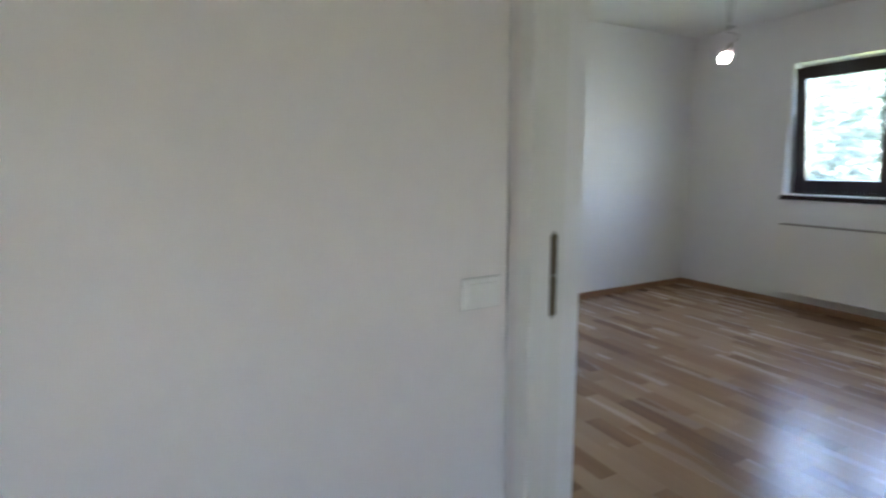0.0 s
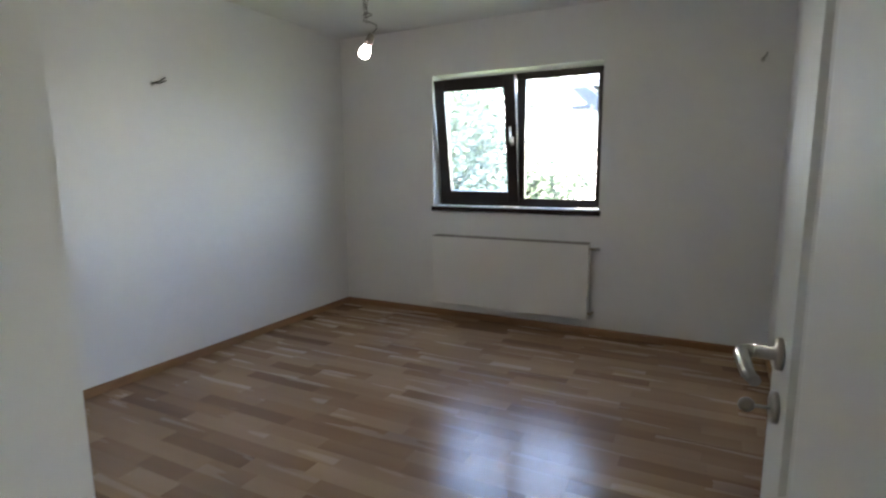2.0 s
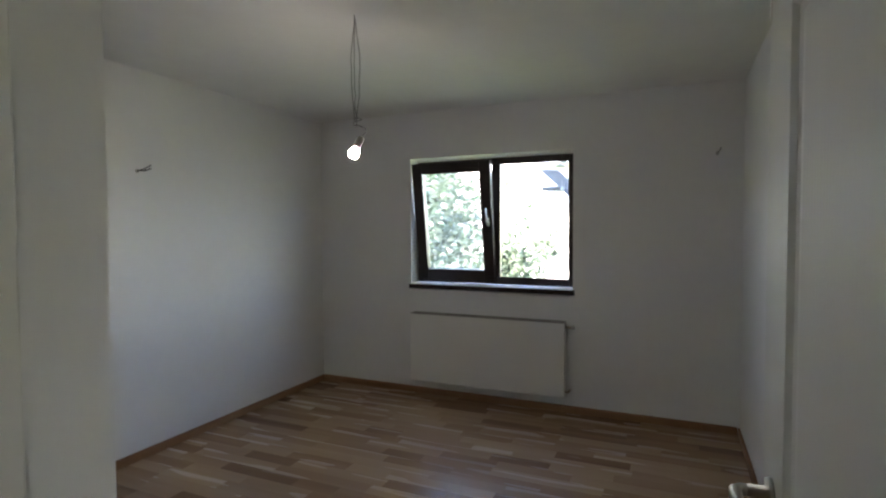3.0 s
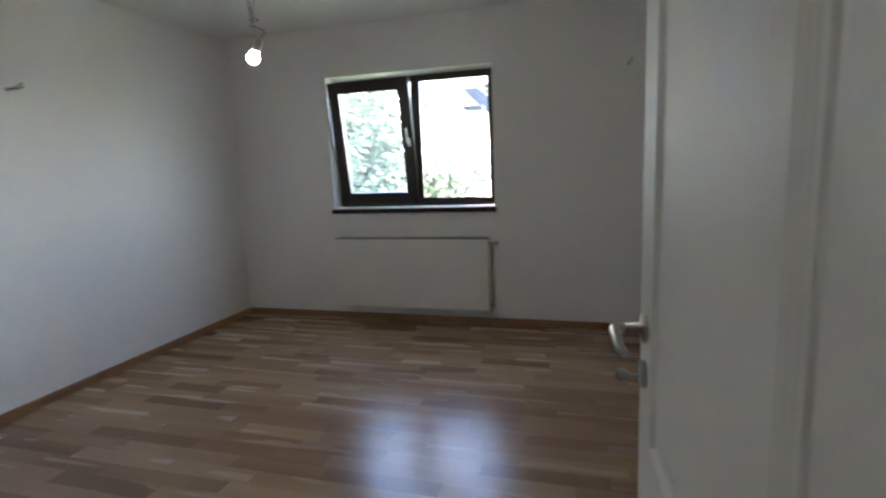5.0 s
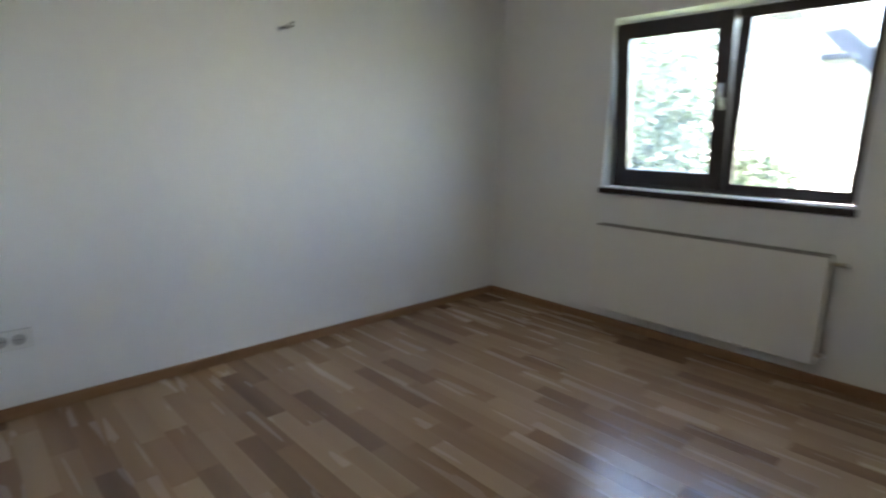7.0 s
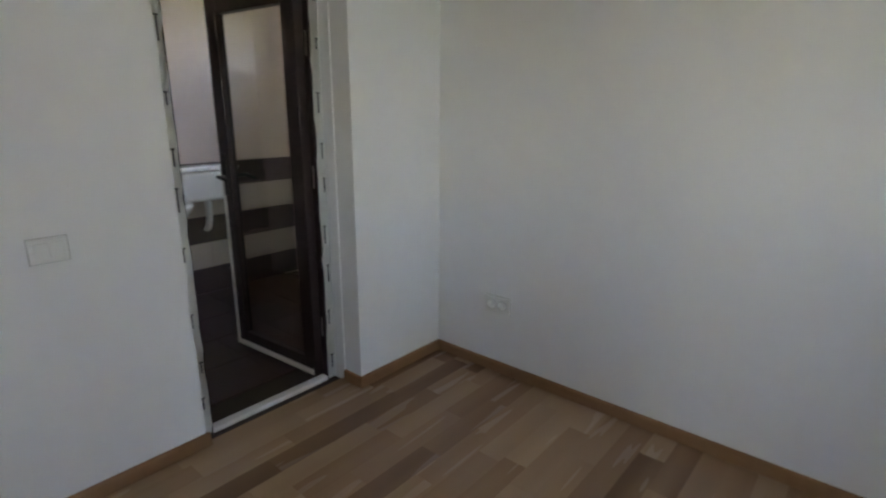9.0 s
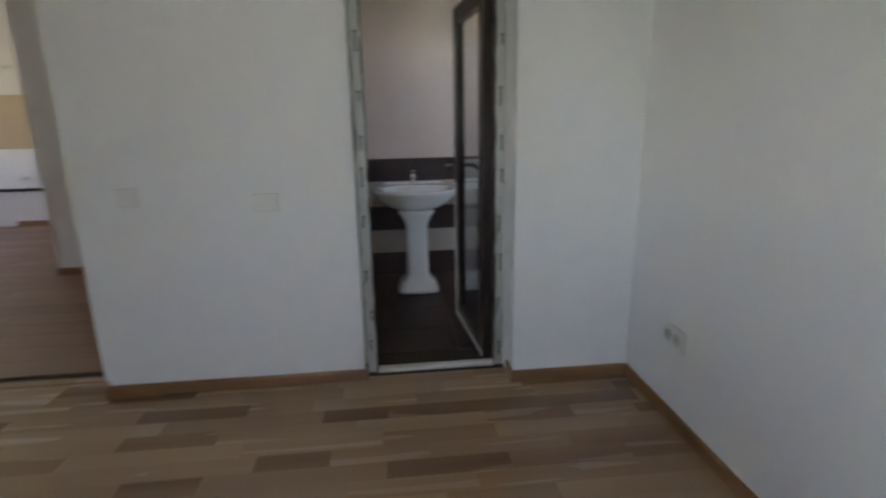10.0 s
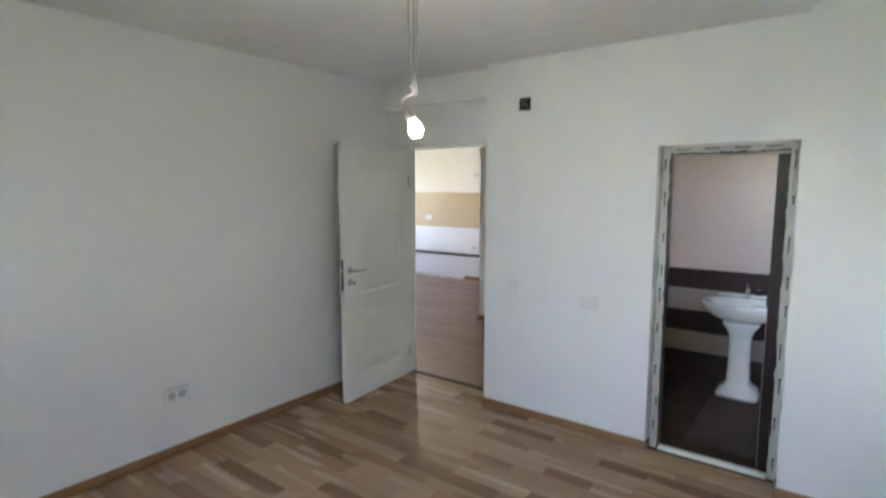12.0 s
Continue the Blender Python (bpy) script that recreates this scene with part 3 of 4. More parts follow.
# ------------------------------------------------------------------ window
def window():
    f = tagged(new("window_1"), "dark brown two-part window, one sash tilted inwards", "window", "", "structure")
    x0, x1 = XE + 0.135, XE + 0.205
    y0, y1, z0, z1, fw = WY0 + 0.002, WY1 - 0.002, WZ0 + 0.012, 2.084, 0.05
    ym = (y0 + y1) / 2 - 0.035
    for nm, b in (("frame_side", (x0, y0, z0, x1, y0 + fw, z1)), ("frame_side", (x0, y1 - fw, z0, x1, y1, z1)), ("frame_head", (x0, y0 + fw, z1 - fw, x1, y1 - fw, z1)), ("frame_bottom", (x0, y0 + fw, z0, x1, y1 - fw, z0 + fw + 0.01)), ("mullion", (x0, ym - 0.034, z0 + fw + 0.01, x1, ym + 0.034, z1 - fw))):
        part(nm, boxes(b, bevel=0.004), DARKFRAME, f)
    p = part("pane", boxes((x0 + 0.03, y0 + fw - 0.008, z0 + fw, x0 + 0.036, ym - 0.03, z1 - fw + 0.008)), PANE, f, "fixed clear pane")
    p.visible_shadow = False
    bm = boxes((x0 - 0.004, y0 + fw - 0.004, z0 + fw + 0.006, x0 + 0.002, y0 + fw + 0.008, z1 - fw + 0.004), (x0 - 0.004, ym - 0.042, z0 + fw + 0.006, x0 + 0.002, ym - 0.03, z1 - fw + 0.004), (x0 - 0.004, y0 + fw + 0.008, z0 + fw + 0.006, x0 + 0.002, ym - 0.042, z0 + fw + 0.018), (x0 - 0.004, y0 + fw + 0.008, z1 - fw - 0.008, x0 + 0.002, ym - 0.042, z1 - fw + 0.004))
    part("glazing_bead", bm, DARKFRAME, f)
    # tilted sash, turned about its lower edge
    s = new("sash")
    s.parent = f
    tagged(s, "dark sash tilted inwards at the top")
    s.matrix_basis = pose(x0 - 0.002, 0, z0 + 0.028, 0, -8.5, 0)
    sy0, sy1, sh, sw, st = ym + 0.002, y1 - 0.022, z1 - z0 - 0.05, 0.096, 0.062
    for nm, b in (("stile", (-0.012, sy0, 0, st - 0.012, sy0 + sw, sh)), ("stile", (-0.012, sy1 - sw, 0, st - 0.012, sy1, sh)), ("rail", (-0.012, sy0 + sw, 0, st - 0.012, sy1 - sw, sw)), ("rail", (-0.012, sy0 + sw, sh - sw, st - 0.012, sy1 - sw, sh))):
        part(nm, boxes(b, bevel=0.004), DARKFRAME, s)
    p = part("pane", boxes((0.012, sy0 + sw - 0.008, sw - 0.008, 0.018, sy1 - sw + 0.008, sh - sw + 0.008)), VEILED, s, "clear pane with a pale glare veil")
    p.visible_shadow = False
    hb = part("handle_base", boxes((-0.022, sy0 + 0.022, sh * 0.5 - 0.035, -0.012, sy0 + 0.05, sh * 0.5 + 0.035), bevel=0.004), STEEL, s, "silver window handle turned upwards")
    part("tilt_stay", boxes((0.0, sy1 - 0.004, sh - 0.16, 0.03, sy1, sh - 0.15)), STEEL, s)
    return s, sy0, sh


sash, _sy, _sh = window()
part("handle", sweep(bmesh.new(), [(-0.018, _sy + 0.036, _sh * 0.5), (-0.05, _sy + 0.036, _sh * 0.5), (-0.058, _sy + 0.036, _sh * 0.5 + 0.012), (-0.055, _sy + 0.036, _sh * 0.5 + 0.12)], 0.0085, 10), STEEL, sash, "silver window handle turned upwards")

structure("window_sill", boxes((XE - 0.025, WY0 - 0.015, WZ0 - 0.036, XE + 0.15, WY1 + 0.012, WZ0 + 0.004), bevel=0.003), SILL, "dark glossy window sill board", "sill")
# thin white layer over the top of the dark sill board
structure("sill_white_top", boxes((XE - 0.018, WY0 + 0.002, WZ0 + 0.0045, XE + 0.134, WY1 - 0.002, WZ0 + 0.011), bevel=0.002), PLASTIC, "thin white layer over the sill top", "trim")

# ------------------------------------------------------------------ radiator
def radiator():
    y0, y1, z0, z1 = 2.596, 3.946, 0.140, 0.740
    d = thing("radiator", XE - 0.06, (y0 + y1) / 2, z0, "white steel panel radiator on the wall below the window", "radiator")
    hw, h = (y1 - y0) / 2, z1 - z0
    xf, xb = -0.05, 0.035
    part("front_panel", boxes((xf, -hw, 0, xf + 0.012, hw, h - 0.008), bevel=0.005, segments=3), ENAMEL, d)
    part("back_panel", boxes((xb - 0.01, -hw + 0.01, 0.01, xb, hw - 0.01, h - 0.02), bevel=0.004), ENAMEL, d)
    bm = bmesh.new()
    for k in range(42):
        y = -hw + 0.03 + k * (2 * hw - 0.06) / 41
        box(bm, xf + 0.0125, y - 0.006, 0.03, xb - 0.011, y + 0.006, h - 0.03)
    part("fins", bm, ENAMEL, d)
    for y in (-hw, hw - 0.004):
        part("side_cover", boxes((xf + 0.013, y, 0.004, xb, y + 0.004, h - 0.012), bevel=0.001), ENAMEL, d)
    bm = boxes((xf + 0.002, -hw + 0.004, h - 0.008, xf + 0.016, hw - 0.004, h), (xb - 0.014, -hw + 0.004, h - 0.008, xb, hw - 0.004, h))
    for k in range(60):
        y = -hw + 0.012 + k * (2 * hw - 0.024) / 59
        box(bm, xf + 0.016, y - 0.004, h - 0.007, xb - 0.014, y + 0.004, h - 0.002)
    part("top_grille", bm, GRILLE, d, "slotted top grille coloured as dark as its shadow gap")
    v = part("valve", sweep(bmesh.new(), [(0.0, -hw, h - 0.045), (0.0, -hw - 0.045, h - 0.045), (0.0, -hw - 0.05, h - 0.045), (0.06, -hw - 0.05, h - 0.045)], 0.009, 12), BRASS, d, "brass radiator valve")
    part("valve_cap", lathe(bmesh.new(), [(0.003, 0), (0.013, 0), (0.014, -0.02), (0.011, -0.03), (0.003, -0.031)], (0.0, -hw - 0.045, h - 0.045), "Y", 16), STEEL, v)
    part("drain_plug", sweep(bmesh.new(), [(0.0, hw, 0.045), (0.0, hw + 0.018, 0.045), (0.0, hw + 0.02, 0.045)], 0.011, 12), BRASS, d, "brass end plug")
    part("return_pipe", sweep(bmesh.new(), [(0.0, -hw, 0.04), (0.0, -hw - 0.02, 0.04), (0.06, -hw - 0.025, 0.04)], 0.008, 12), BRASS, d)
    for y in (-hw + 0.18, hw - 0.18):
        part("bracket", boxes((xb, y - 0.02, 0.06, 0.06, y + 0.02, h - 0.06)), ENAMEL, d)


radiator()

# ------------------------------------------------------------------ ceiling wires and bulb
def hanging_bulb():
    bx, by = 3.62, 3.24
    ZB = ZC + 0.04
    d = thing("pendant_bulb", bx, by, ZC, "lit bare bulb in a holder hanging from loose wires", "lamp")
    part("hook", sweep(bmesh.new(), [(0, 0, 0), (0, 0, -0.02), (0.008, 0, -0.03), (0.01, 0, -0.04), (0.002, 0, -0.046)], 0.003), STEEL, d)
    rng = random.Random(4)
    for k, (a, low) in enumerate(((-0.036, 2.02), (0.006, 2.10), (0.030, 2.05))):
        pts = []
        for i in range(13):
            u = i / 12
            zz = -0.01 + (low - ZB) * u
            bow = math.sin(u * math.pi) * a
            pts.append((bow * 0.4 + rng.uniform(-0.003, 0.003), bow + rng.uniform(-0.003, 0.003), zz))
        part("wire", sweep(bmesh.new(), pts, 0.0023, 6), CABLE, d, "thin grey loose wire")
    knot = [(0.0, 0.004, 2.10 - ZB), (0.004, -0.006, 2.06 - ZB), (-0.006, 0.010, 2.045 - ZB), (-0.012, -0.022, 2.05 - ZB), (0.008, -0.03, 2.045 - ZB), (0.0, 0.012, 2.035 - ZB), (-0.01, 0.006, 2.02 - ZB), (0.004, -0.020, 2.015 - ZB), (0.01, -0.05, 2.0 - ZB), (0.004, -0.056, 1.982 - ZB), (-0.003, -0.038, 1.964 - ZB)]
    part("wire_knot", sweep(bmesh.new(), knot, 0.003, 6), CABLE, d, "tangled wire ends")
    ax = Vector((0.05, 0.60, -1)).normalized()
    top = Vector((-0.004, -0.036, 1.962 - ZB))
    q = Vector((0, 0, 1)).rotation_difference(ax).to_matrix().to_4x4()
    def along(profile, seg=20):
        bm = lathe(bmesh.new(), profile, (0, 0, 0), "Z", seg)
        bm.transform(Matrix.Translation(top) @ q)
        return bm
    part("holder", along([(0.004, 0), (0.012, 0.002), (0.016, 0.01), (0.018, 0.03), (0.0185, 0.052), (0.016, 0.056), (0.004, 0.056)]), HOLDER, d, "grey lamp holder")
    part("bulb", along([(0.004, 0.0565), (0.013, 0.057), (0.0155, 0.064), (0.022, 0.076), (0.0255, 0.089), (0.0245, 0.101), (0.017, 0.112), (0.004, 0.117)]), BULB, d, "glowing white bulb")


hanging_bulb()

# ------------------------------------------------------------------ sockets and switches
def wall_plate(name, at, normal, label, category, modules, kind, w, h):
    """A flush plate; local +y points out of the wall."""
    rz = {"E": -90, "N": 0, "S": 180, "W": 90}[normal]
    d = thing(name, *at, label, category, rz=rz)
    part("frame", boxes((-w / 2, 0, -h / 2, w / 2, 0.009, h / 2), bevel=0.004, segments=3), SWITCHWHITE, d)
    # grey rim draws the shadow line round the plate
    part("shadow_rim", boxes((-w / 2 - 0.0022, 0, -h / 2 - 0.0022, w / 2 + 0.0022, 0.003, h / 2 + 0.0022)), PLASTICDARK, d)
    mw = (w - 0.024) / modules
    for i in range(modules):
        x0 = -w / 2 + 0.012 + i * mw
        if kind == "switch":
            part("rocker", boxes((x0 + 0.001, 0.006, -h / 2 + 0.014, x0 + mw - 0.001, 0.013, h / 2 - 0.014), bevel=0.002), SWITCHWHITE, d)
        else:
            c = x0 + mw / 2
            r = min(mw, h) * 0.40
            # no real recess: grey well and black pin discs carry its shade
            s = part("socket_well", lathe(bmesh.new(), [(r, 0.0095), (r, 0.0115), (r * 0.9, 0.012), (r * 0.86, 0.0098), (0.002, 0.0097)], (c, 0, 0), "Y", 24), PLASTICDARK, d)
            for dx in (-0.0095, 0.0095):
                part("pin_hole", lathe(bmesh.new(), [(0.0028, 0.0096), (0.0028, 0.0104), (0.001, 0.0105)], (c + dx, 0, 0), "Y", 10), BOXIN, s)
    return d


wall_plate("light_switch", (XW, 2.721, 0.93), "E", "white light switch beside the entry door", "switch", 1, "switch", 0.076, 0.076)
wall_plate("light_switch", (XW, 3.297, 0.89), "E", "white double light switch beside the bathroom door", "switch", 2, "switch", 0.102, 0.076)
wall_plate("light_switch", (1.53, HY + 0.008, 0.925), "S", "white double light switch on the hall wall", "switch", 2, "switch", 0.118, 0.085)
wall_plate("wall_socket", (2.412, YN, 0.363), "S", "white double wall socket low on the wall", "socket", 2, "socket", 0.15, 0.085)
wall_plate("wall_socket", (3.661, YS, 0.375), "N", "white double wall socket low on the wall", "socket", 2, "socket", 0.15, 0.085)
wall_plate("wall_socket", (KX + 0.008, -1.63, 1.115), "E", "white wall socket on the ochre band", "socket", 2, "socket", 0.15, 0.085)
wall_plate("wall_socket", (KX, -0.56, 1.89), "E", "white wall socket on the kitchen wall", "socket", 2, "socket", 0.15, 0.085)
wall_plate("wall_socket", (KX, -0.60, 0.585), "E", "white wall socket low on the kitchen wall", "socket", 2, "socket", 0.15, 0.085)


def junction_box():
    d = thing("junction_box", XW, 2.804, 2.204, "open black junction box with loose wire ends", "junction box")
    a = 0.042
    bm = boxes((0, -a, -a, 0.004, -a + 0.005, a), (0, a - 0.005, -a, 0.004, a, a), (0, -a + 0.005, -a, 0.004, a - 0.005, -a + 0.005), (0, -a + 0.005, a - 0.005, 0.004, a - 0.005, a))
    part("rim", bm, BOXIN, d)
    part("inside", boxes((0.0005, -a + 0.005, -a + 0.005, 0.0015, a - 0.005, a - 0.005)), BOXIN, d)
    part("wire", sweep(bmesh.new(), [(0.002, -0.02, 0.03), (0.012, -0.006, 0.01), (0.014, 0.012, -0.004), (0.008, 0.022, -0.024)], 0.003, 6), COPPER, d, "yellowish wire end")
    part("wire", sweep(bmesh.new(), [(0.002, 0.018, 0.032), (0.013, 0.004, 0.016), (0.012, -0.014, -0.01), (0.004, -0.02, -0.03)], 0.003, 6), CABLEDARK, d)


junction_box()


def wire_stub(at, n, label, length):
    d = thing("wire_stub", *at, label, "wire")
    nx, ny = n
    for k, s in enumerate((-1, 1)):
        pts = [(0, 0, s * 0.004), (nx * 0.02 + ny * 0.004 * s, ny * 0.02, 0.002), (nx * 0.04 - ny * 0.025, ny * 0.04 + nx * 0.01 * s, 0.008 + 0.006 * s), (nx * length - ny * 0.06, ny * length + nx * 0.02, 0.03 + 0.01 * s)]
        part("wire", sweep(bmesh.new(), pts, 0.0042, 7), CABLEDARK if ny else CABLE, d)
    part("collar", lathe(bmesh.new(), [(0.002, 0.0), (0.014, 0.0), (0.012, 0.004), (0.002, 0.005)] if ny == 0 and nx > 0 else [(0.002, 0.0), (0.014, 0.0), (0.012, -0.004), (0.002, -0.005)], (0, 0, 0), "X" if nx else "Y", 14), PLASTICDARK, d)


wire_stub((3.735, YN, 1.855), (0, -1), "dark cable ends standing out of the wall", 0.05)
wire_stub((XE, 1.545, 2.0), (-1, 0), "short pale cable ends standing out of the wall", 0.03)

# ------------------------------------------------------------------ bathroom things
def basin():
    d = thing("washbasin", XB + 0.035, 4.028, 0.0, "white ceramic washbasin on a fluted pedestal", "washbasin")
    n = 40
    def oval(cx, rx, ry, z, back=0.0, power=2.3):
        ring = []
        for k in range(n):
            a = 2 * math.pi * k / n
            c, s = math.cos(a), math.sin(a)
            x = cx + rx * math.copysign(abs(c) ** (2 / power), c)
            y = ry * math.copysign(abs(s) ** (2 / power), s)
            ring.append((max(x, back), y, z))
        return ring
    rings = [oval(0.30, 0.08, 0.085, 0.60, 0.10), oval(0.30, 0.13, 0.13, 0.625, 0.04), oval(0.30, 0.20, 0.22, 0.66, 0.01), oval(0.30, 0.245, 0.275, 0.705), oval(0.30, 0.265, 0.30, 0.745), oval(0.30, 0.27, 0.306, 0.765), oval(0.30, 0.266, 0.302, 0.776), oval(0.27, 0.25, 0.285, 0.778, 0.01), oval(0.30, 0.195, 0.245, 0.772, 0.13), oval(0.30, 0.185, 0.235, 0.76, 0.135), oval(0.30, 0.16, 0.20, 0.70, 0.15), oval(0.30, 0.10, 0.13, 0.655, 0.2), oval(0.30, 0.02, 0.02, 0.645, 0.28)]
    part("bowl", loft(bmesh.new(), rings), CERAMIC, d)
    part("splash_ledge", boxes((0.0, -0.22, 0.768, 0.05, 0.22, 0.795), bevel=0.010, segments=3), CERAMIC, d)
    def rect(hx, hy, z, cx=0.35):
        return oval(cx, hx, hy, z, 0.0, 4.5)
    ped = [rect(0.135, 0.152, 0.0), rect(0.135, 0.152, 0.03), rect(0.125, 0.142, 0.045), rect(0.118, 0.132, 0.075), rect(0.092, 0.098, 0.10), rect(0.080, 0.082, 0.14), rect(0.076, 0.078, 0.30), rect(0.074, 0.076, 0.46), rect(0.080, 0.084, 0.53), rect(0.096, 0.105, 0.575), rect(0.115, 0.13, 0.615), rect(0.11, 0.12, 0.63)]
    part("pedestal", loft(bmesh.new(), ped), CERAMIC, d, "white fluted ceramic pedestal")
    t = part("tap", lathe(bmesh.new(), [(0.003, 0.770), (0.025, 0.770), (0.024, 0.778), (0.019, 0.785), (0.0185, 0.83), (0.021, 0.84), (0.019, 0.862), (0.003, 0.866)], (0.09, 0, 0), "Z", 20), CHROME, d, "chrome mixer tap")
    part("spout", sweep(bmesh.new(), [(0.095, 0, 0.815), (0.15, 0, 0.835), (0.195, 0, 0.830), (0.205, 0, 0.815)], [0.014, 0.012, 0.011, 0.011], 12), CHROME, t)
    part("tap_lever", sweep(bmesh.new(), [(0.088, 0, 0.862), (0.12, 0, 0.885), (0.155, 0, 0.892)], [0.010, 0.008, 0.006], 10), CHROME, t)
    part("drain_ring", lathe(bmesh.new(), [(0.003, 0.650), (0.022, 0.650), (0.022, 0.653), (0.003, 0.652)], (0.30, 0, 0), "Z", 16), CHROME, d)
    for ob in d.children_recursive:
        ob.data.transform(Matrix.Diagonal((1, 1, 0.955, 1)))


basin()


def cistern():
    d = thing("cistern", XB + 0.011, 4.58, 0.69, "white toilet cistern on the tiled wall", "cistern")
    part("tank", boxes((0, -0.19, 0, 0.15, 0.19, 0.20), bevel=0.025, segments=4), CERAMIC, d)
    part("lid", boxes((0, -0.2, 0.20, 0.162, 0.2, 0.235), bevel=0.012, segments=3), CERAMIC, d)
    part("flush_button", lathe(bmesh.new(), [(0.003, 0.235), (0.022, 0.235), (0.021, 0.241), (0.003, 0.242)], (0.08, 0, 0), "Z", 20), CHROME, d)
    part("flush_pipe", sweep(bmesh.new(), [(0.06, 0, 0.01), (0.06, 0, -0.14), (0.03, 0, -0.2), (0.0, 0, -0.22)], 0.02, 14), PLASTIC, d)


cistern()


# ------------------------------------------------------------------ kitchen bulb
def kitchen_bulb():
    d = thing("kitchen_bulb", -1.6, -1.168, KZ, "lit bare bulb hanging in the kitchen", "lamp")
    part("wire", sweep(bmesh.new(), [(0, 0, 0), (0.004, 0.002, -0.3), (0, 0, -0.585)], 0.003, 6), CABLE, d)
    part("holder", lathe(bmesh.new(), [(0.004, -0.585), (0.017, -0.595), (0.018, -0.64), (0.004, -0.645)], (0, 0, 0), "Z", 16), HOLDER, d)
    part("bulb", lathe(bmesh.new(), [(0.012, -0.6455), (0.02, -0.66), (0.03, -0.687), (0.025, -0.71), (0.004, -0.722)], (0, 0, 0), "Z", 18), KBULB, d, "glowing white bulb")


kitchen_bulb()



def rubble():
    rng = random.Random(12)
    bm = bmesh.new()
    for k in range(60):
        y, x = rng.uniform(-2.2, -0.85), KX + 0.02 + abs(rng.gauss(0, 0.05))
        s = rng.uniform(0.008, 0.03)
        b = bmesh.ops.create_icosphere(bm, subdivisions=1, radius=s, matrix=pose(x, y, s * 0.5, rng.uniform(0, 90), 0, rng.uniform(0, 90)))
        for v in b["verts"]:
            v.co += Vector((rng.uniform(-1, 1), rng.uniform(-1, 1), rng.uniform(-1, 1))) * s * 0.25
    ob = new("plaster_rubble", mesh("plaster_rubble", bm, RENDERED))
    tagged(ob, "white plaster crumbs along the foot of the kitchen wall", "rubble", "", "stuff")


rubble()

# ------------------------------------------------------------------ outside
GZ = -0.55
structure("ground", boxes((-400, -400, GZ - 0.2, 400, 400, GZ)), GRASS, "grassy ground round the house", "ground")
# unseen slabs added against the sun; north overhang shades the bathroom window
structure("sun_blocking_slab", boxes((KX - 0.25, KY - 0.25, KZ + 0.21, XE + T, 5.4, 3.15)), RENDERED, "unseen slab added above the rooms to keep sun out", "wall")
structure("shading_roof", boxes((KX - 0.5, KY - 0.5, 3.15, XE + T + 0.08, 6.15, 3.3)), ROOFTILE, "unseen roof slab added to shade the rooms and bathroom window", "roof")


def neighbour():
    """A sunlit house whose barge board falls towards the south."""
    hx = 14.0
    d = thing("neighbour_house", hx, 3.0, GZ, "sunlit pale rendered house with a dark raking eave", "house")
    ridge_y, ridge_z = 3.6, 5.9
    bm = bmesh.new()
    def zr(y):
        return ridge_z - 0.86 * abs(y - ridge_y)
    prof = [(-2.2, 0.0), (9.4, 0.0), (9.4, zr(9.4)), (ridge_y, ridge_z), (-2.2, zr(-2.2))]
    loft(bm, [[(x, y, z) for y, z in prof] for x in (0.0, 7.0)], smooth=False)
    part("wall", bm, RENDERED, d)
    for y0, y1 in ((-3.2, ridge_y), (ridge_y, 10.2)):
        bm = bmesh.new()
        quad = [(y0, zr(y0) + 0.02), (y1, zr(y1) + 0.02), (y1, zr(y1) + 0.14), (y0, zr(y0) + 0.14)]
        loft(bm, [[(x, y, z) for y, z in quad] for x in (-0.75, 7.4)], smooth=False)
        rf = part("roof", bm, ROOFTILE, d, "tiled roof slope")
        bm = bmesh.new()
        quad = [(y0, zr(y0) - 0.16), (y1, zr(y1) - 0.16), (y1, zr(y1) + 0.17), (y0, zr(y0) + 0.17)]
        loft(bm, [[(x, y, z) for y, z in quad] for x in (-0.79, -0.752)], smooth=False)
        part("barge_board", bm, FASCIA, rf, "barge board coloured as blue-grey shade")
    for k in range(7):
        y = -2.6 + k * 0.95
        z = zr(y) - 0.26
        part("purlin_end", boxes((-0.78, y - 0.05, z, 0.0, y + 0.05, z + 0.12), (-0.70, y - 0.01, z - 0.1, 0.0, y + 0.30, z - 0.06)), FASCIA, d)


neighbour()


def porch_beam():
    """A raking timber close outside the window, with cleats under it and a post at its foot."""
    d = thing("porch_beam", 6.6, 2.0, GZ, "raking roof timber with cleats outside the window, coloured as blue-grey shade", "beam")
    def at(u, off):
        # u: metres from y = 2.0 northwards; off: height above the beam's lower edge
        return (u, 1.075 - GZ + 0.945 * u + off)
    bm = bmesh.new()
    loft(bm, [[(x, *at(-0.35, 0.0)), (x, *at(1.75, 0.0)), (x, *at(1.75, 0.155)), (x, *at(-0.35, 0.155))] for x in (-0.03, 0.03)], smooth=False)
    part("rafter", bm, FASCIA, d)
    for u in (0.15, 0.48, 0.82, 1.16, 1.5):
        y, z = at(u, 0.0)
        bm = boxes((-0.22, y - 0.03, z - 0.015, 0.05, y + 0.15, z + 0.02), bevel=0.006)
        part("cleat", bm, FASCIA, d)
    part("post", boxes((-0.04, -0.36, 0.0, 0.04, -0.28, at(-0.32, 0.0)[1] + 0.02), bevel=0.004), FASCIA, d)


porch_beam()


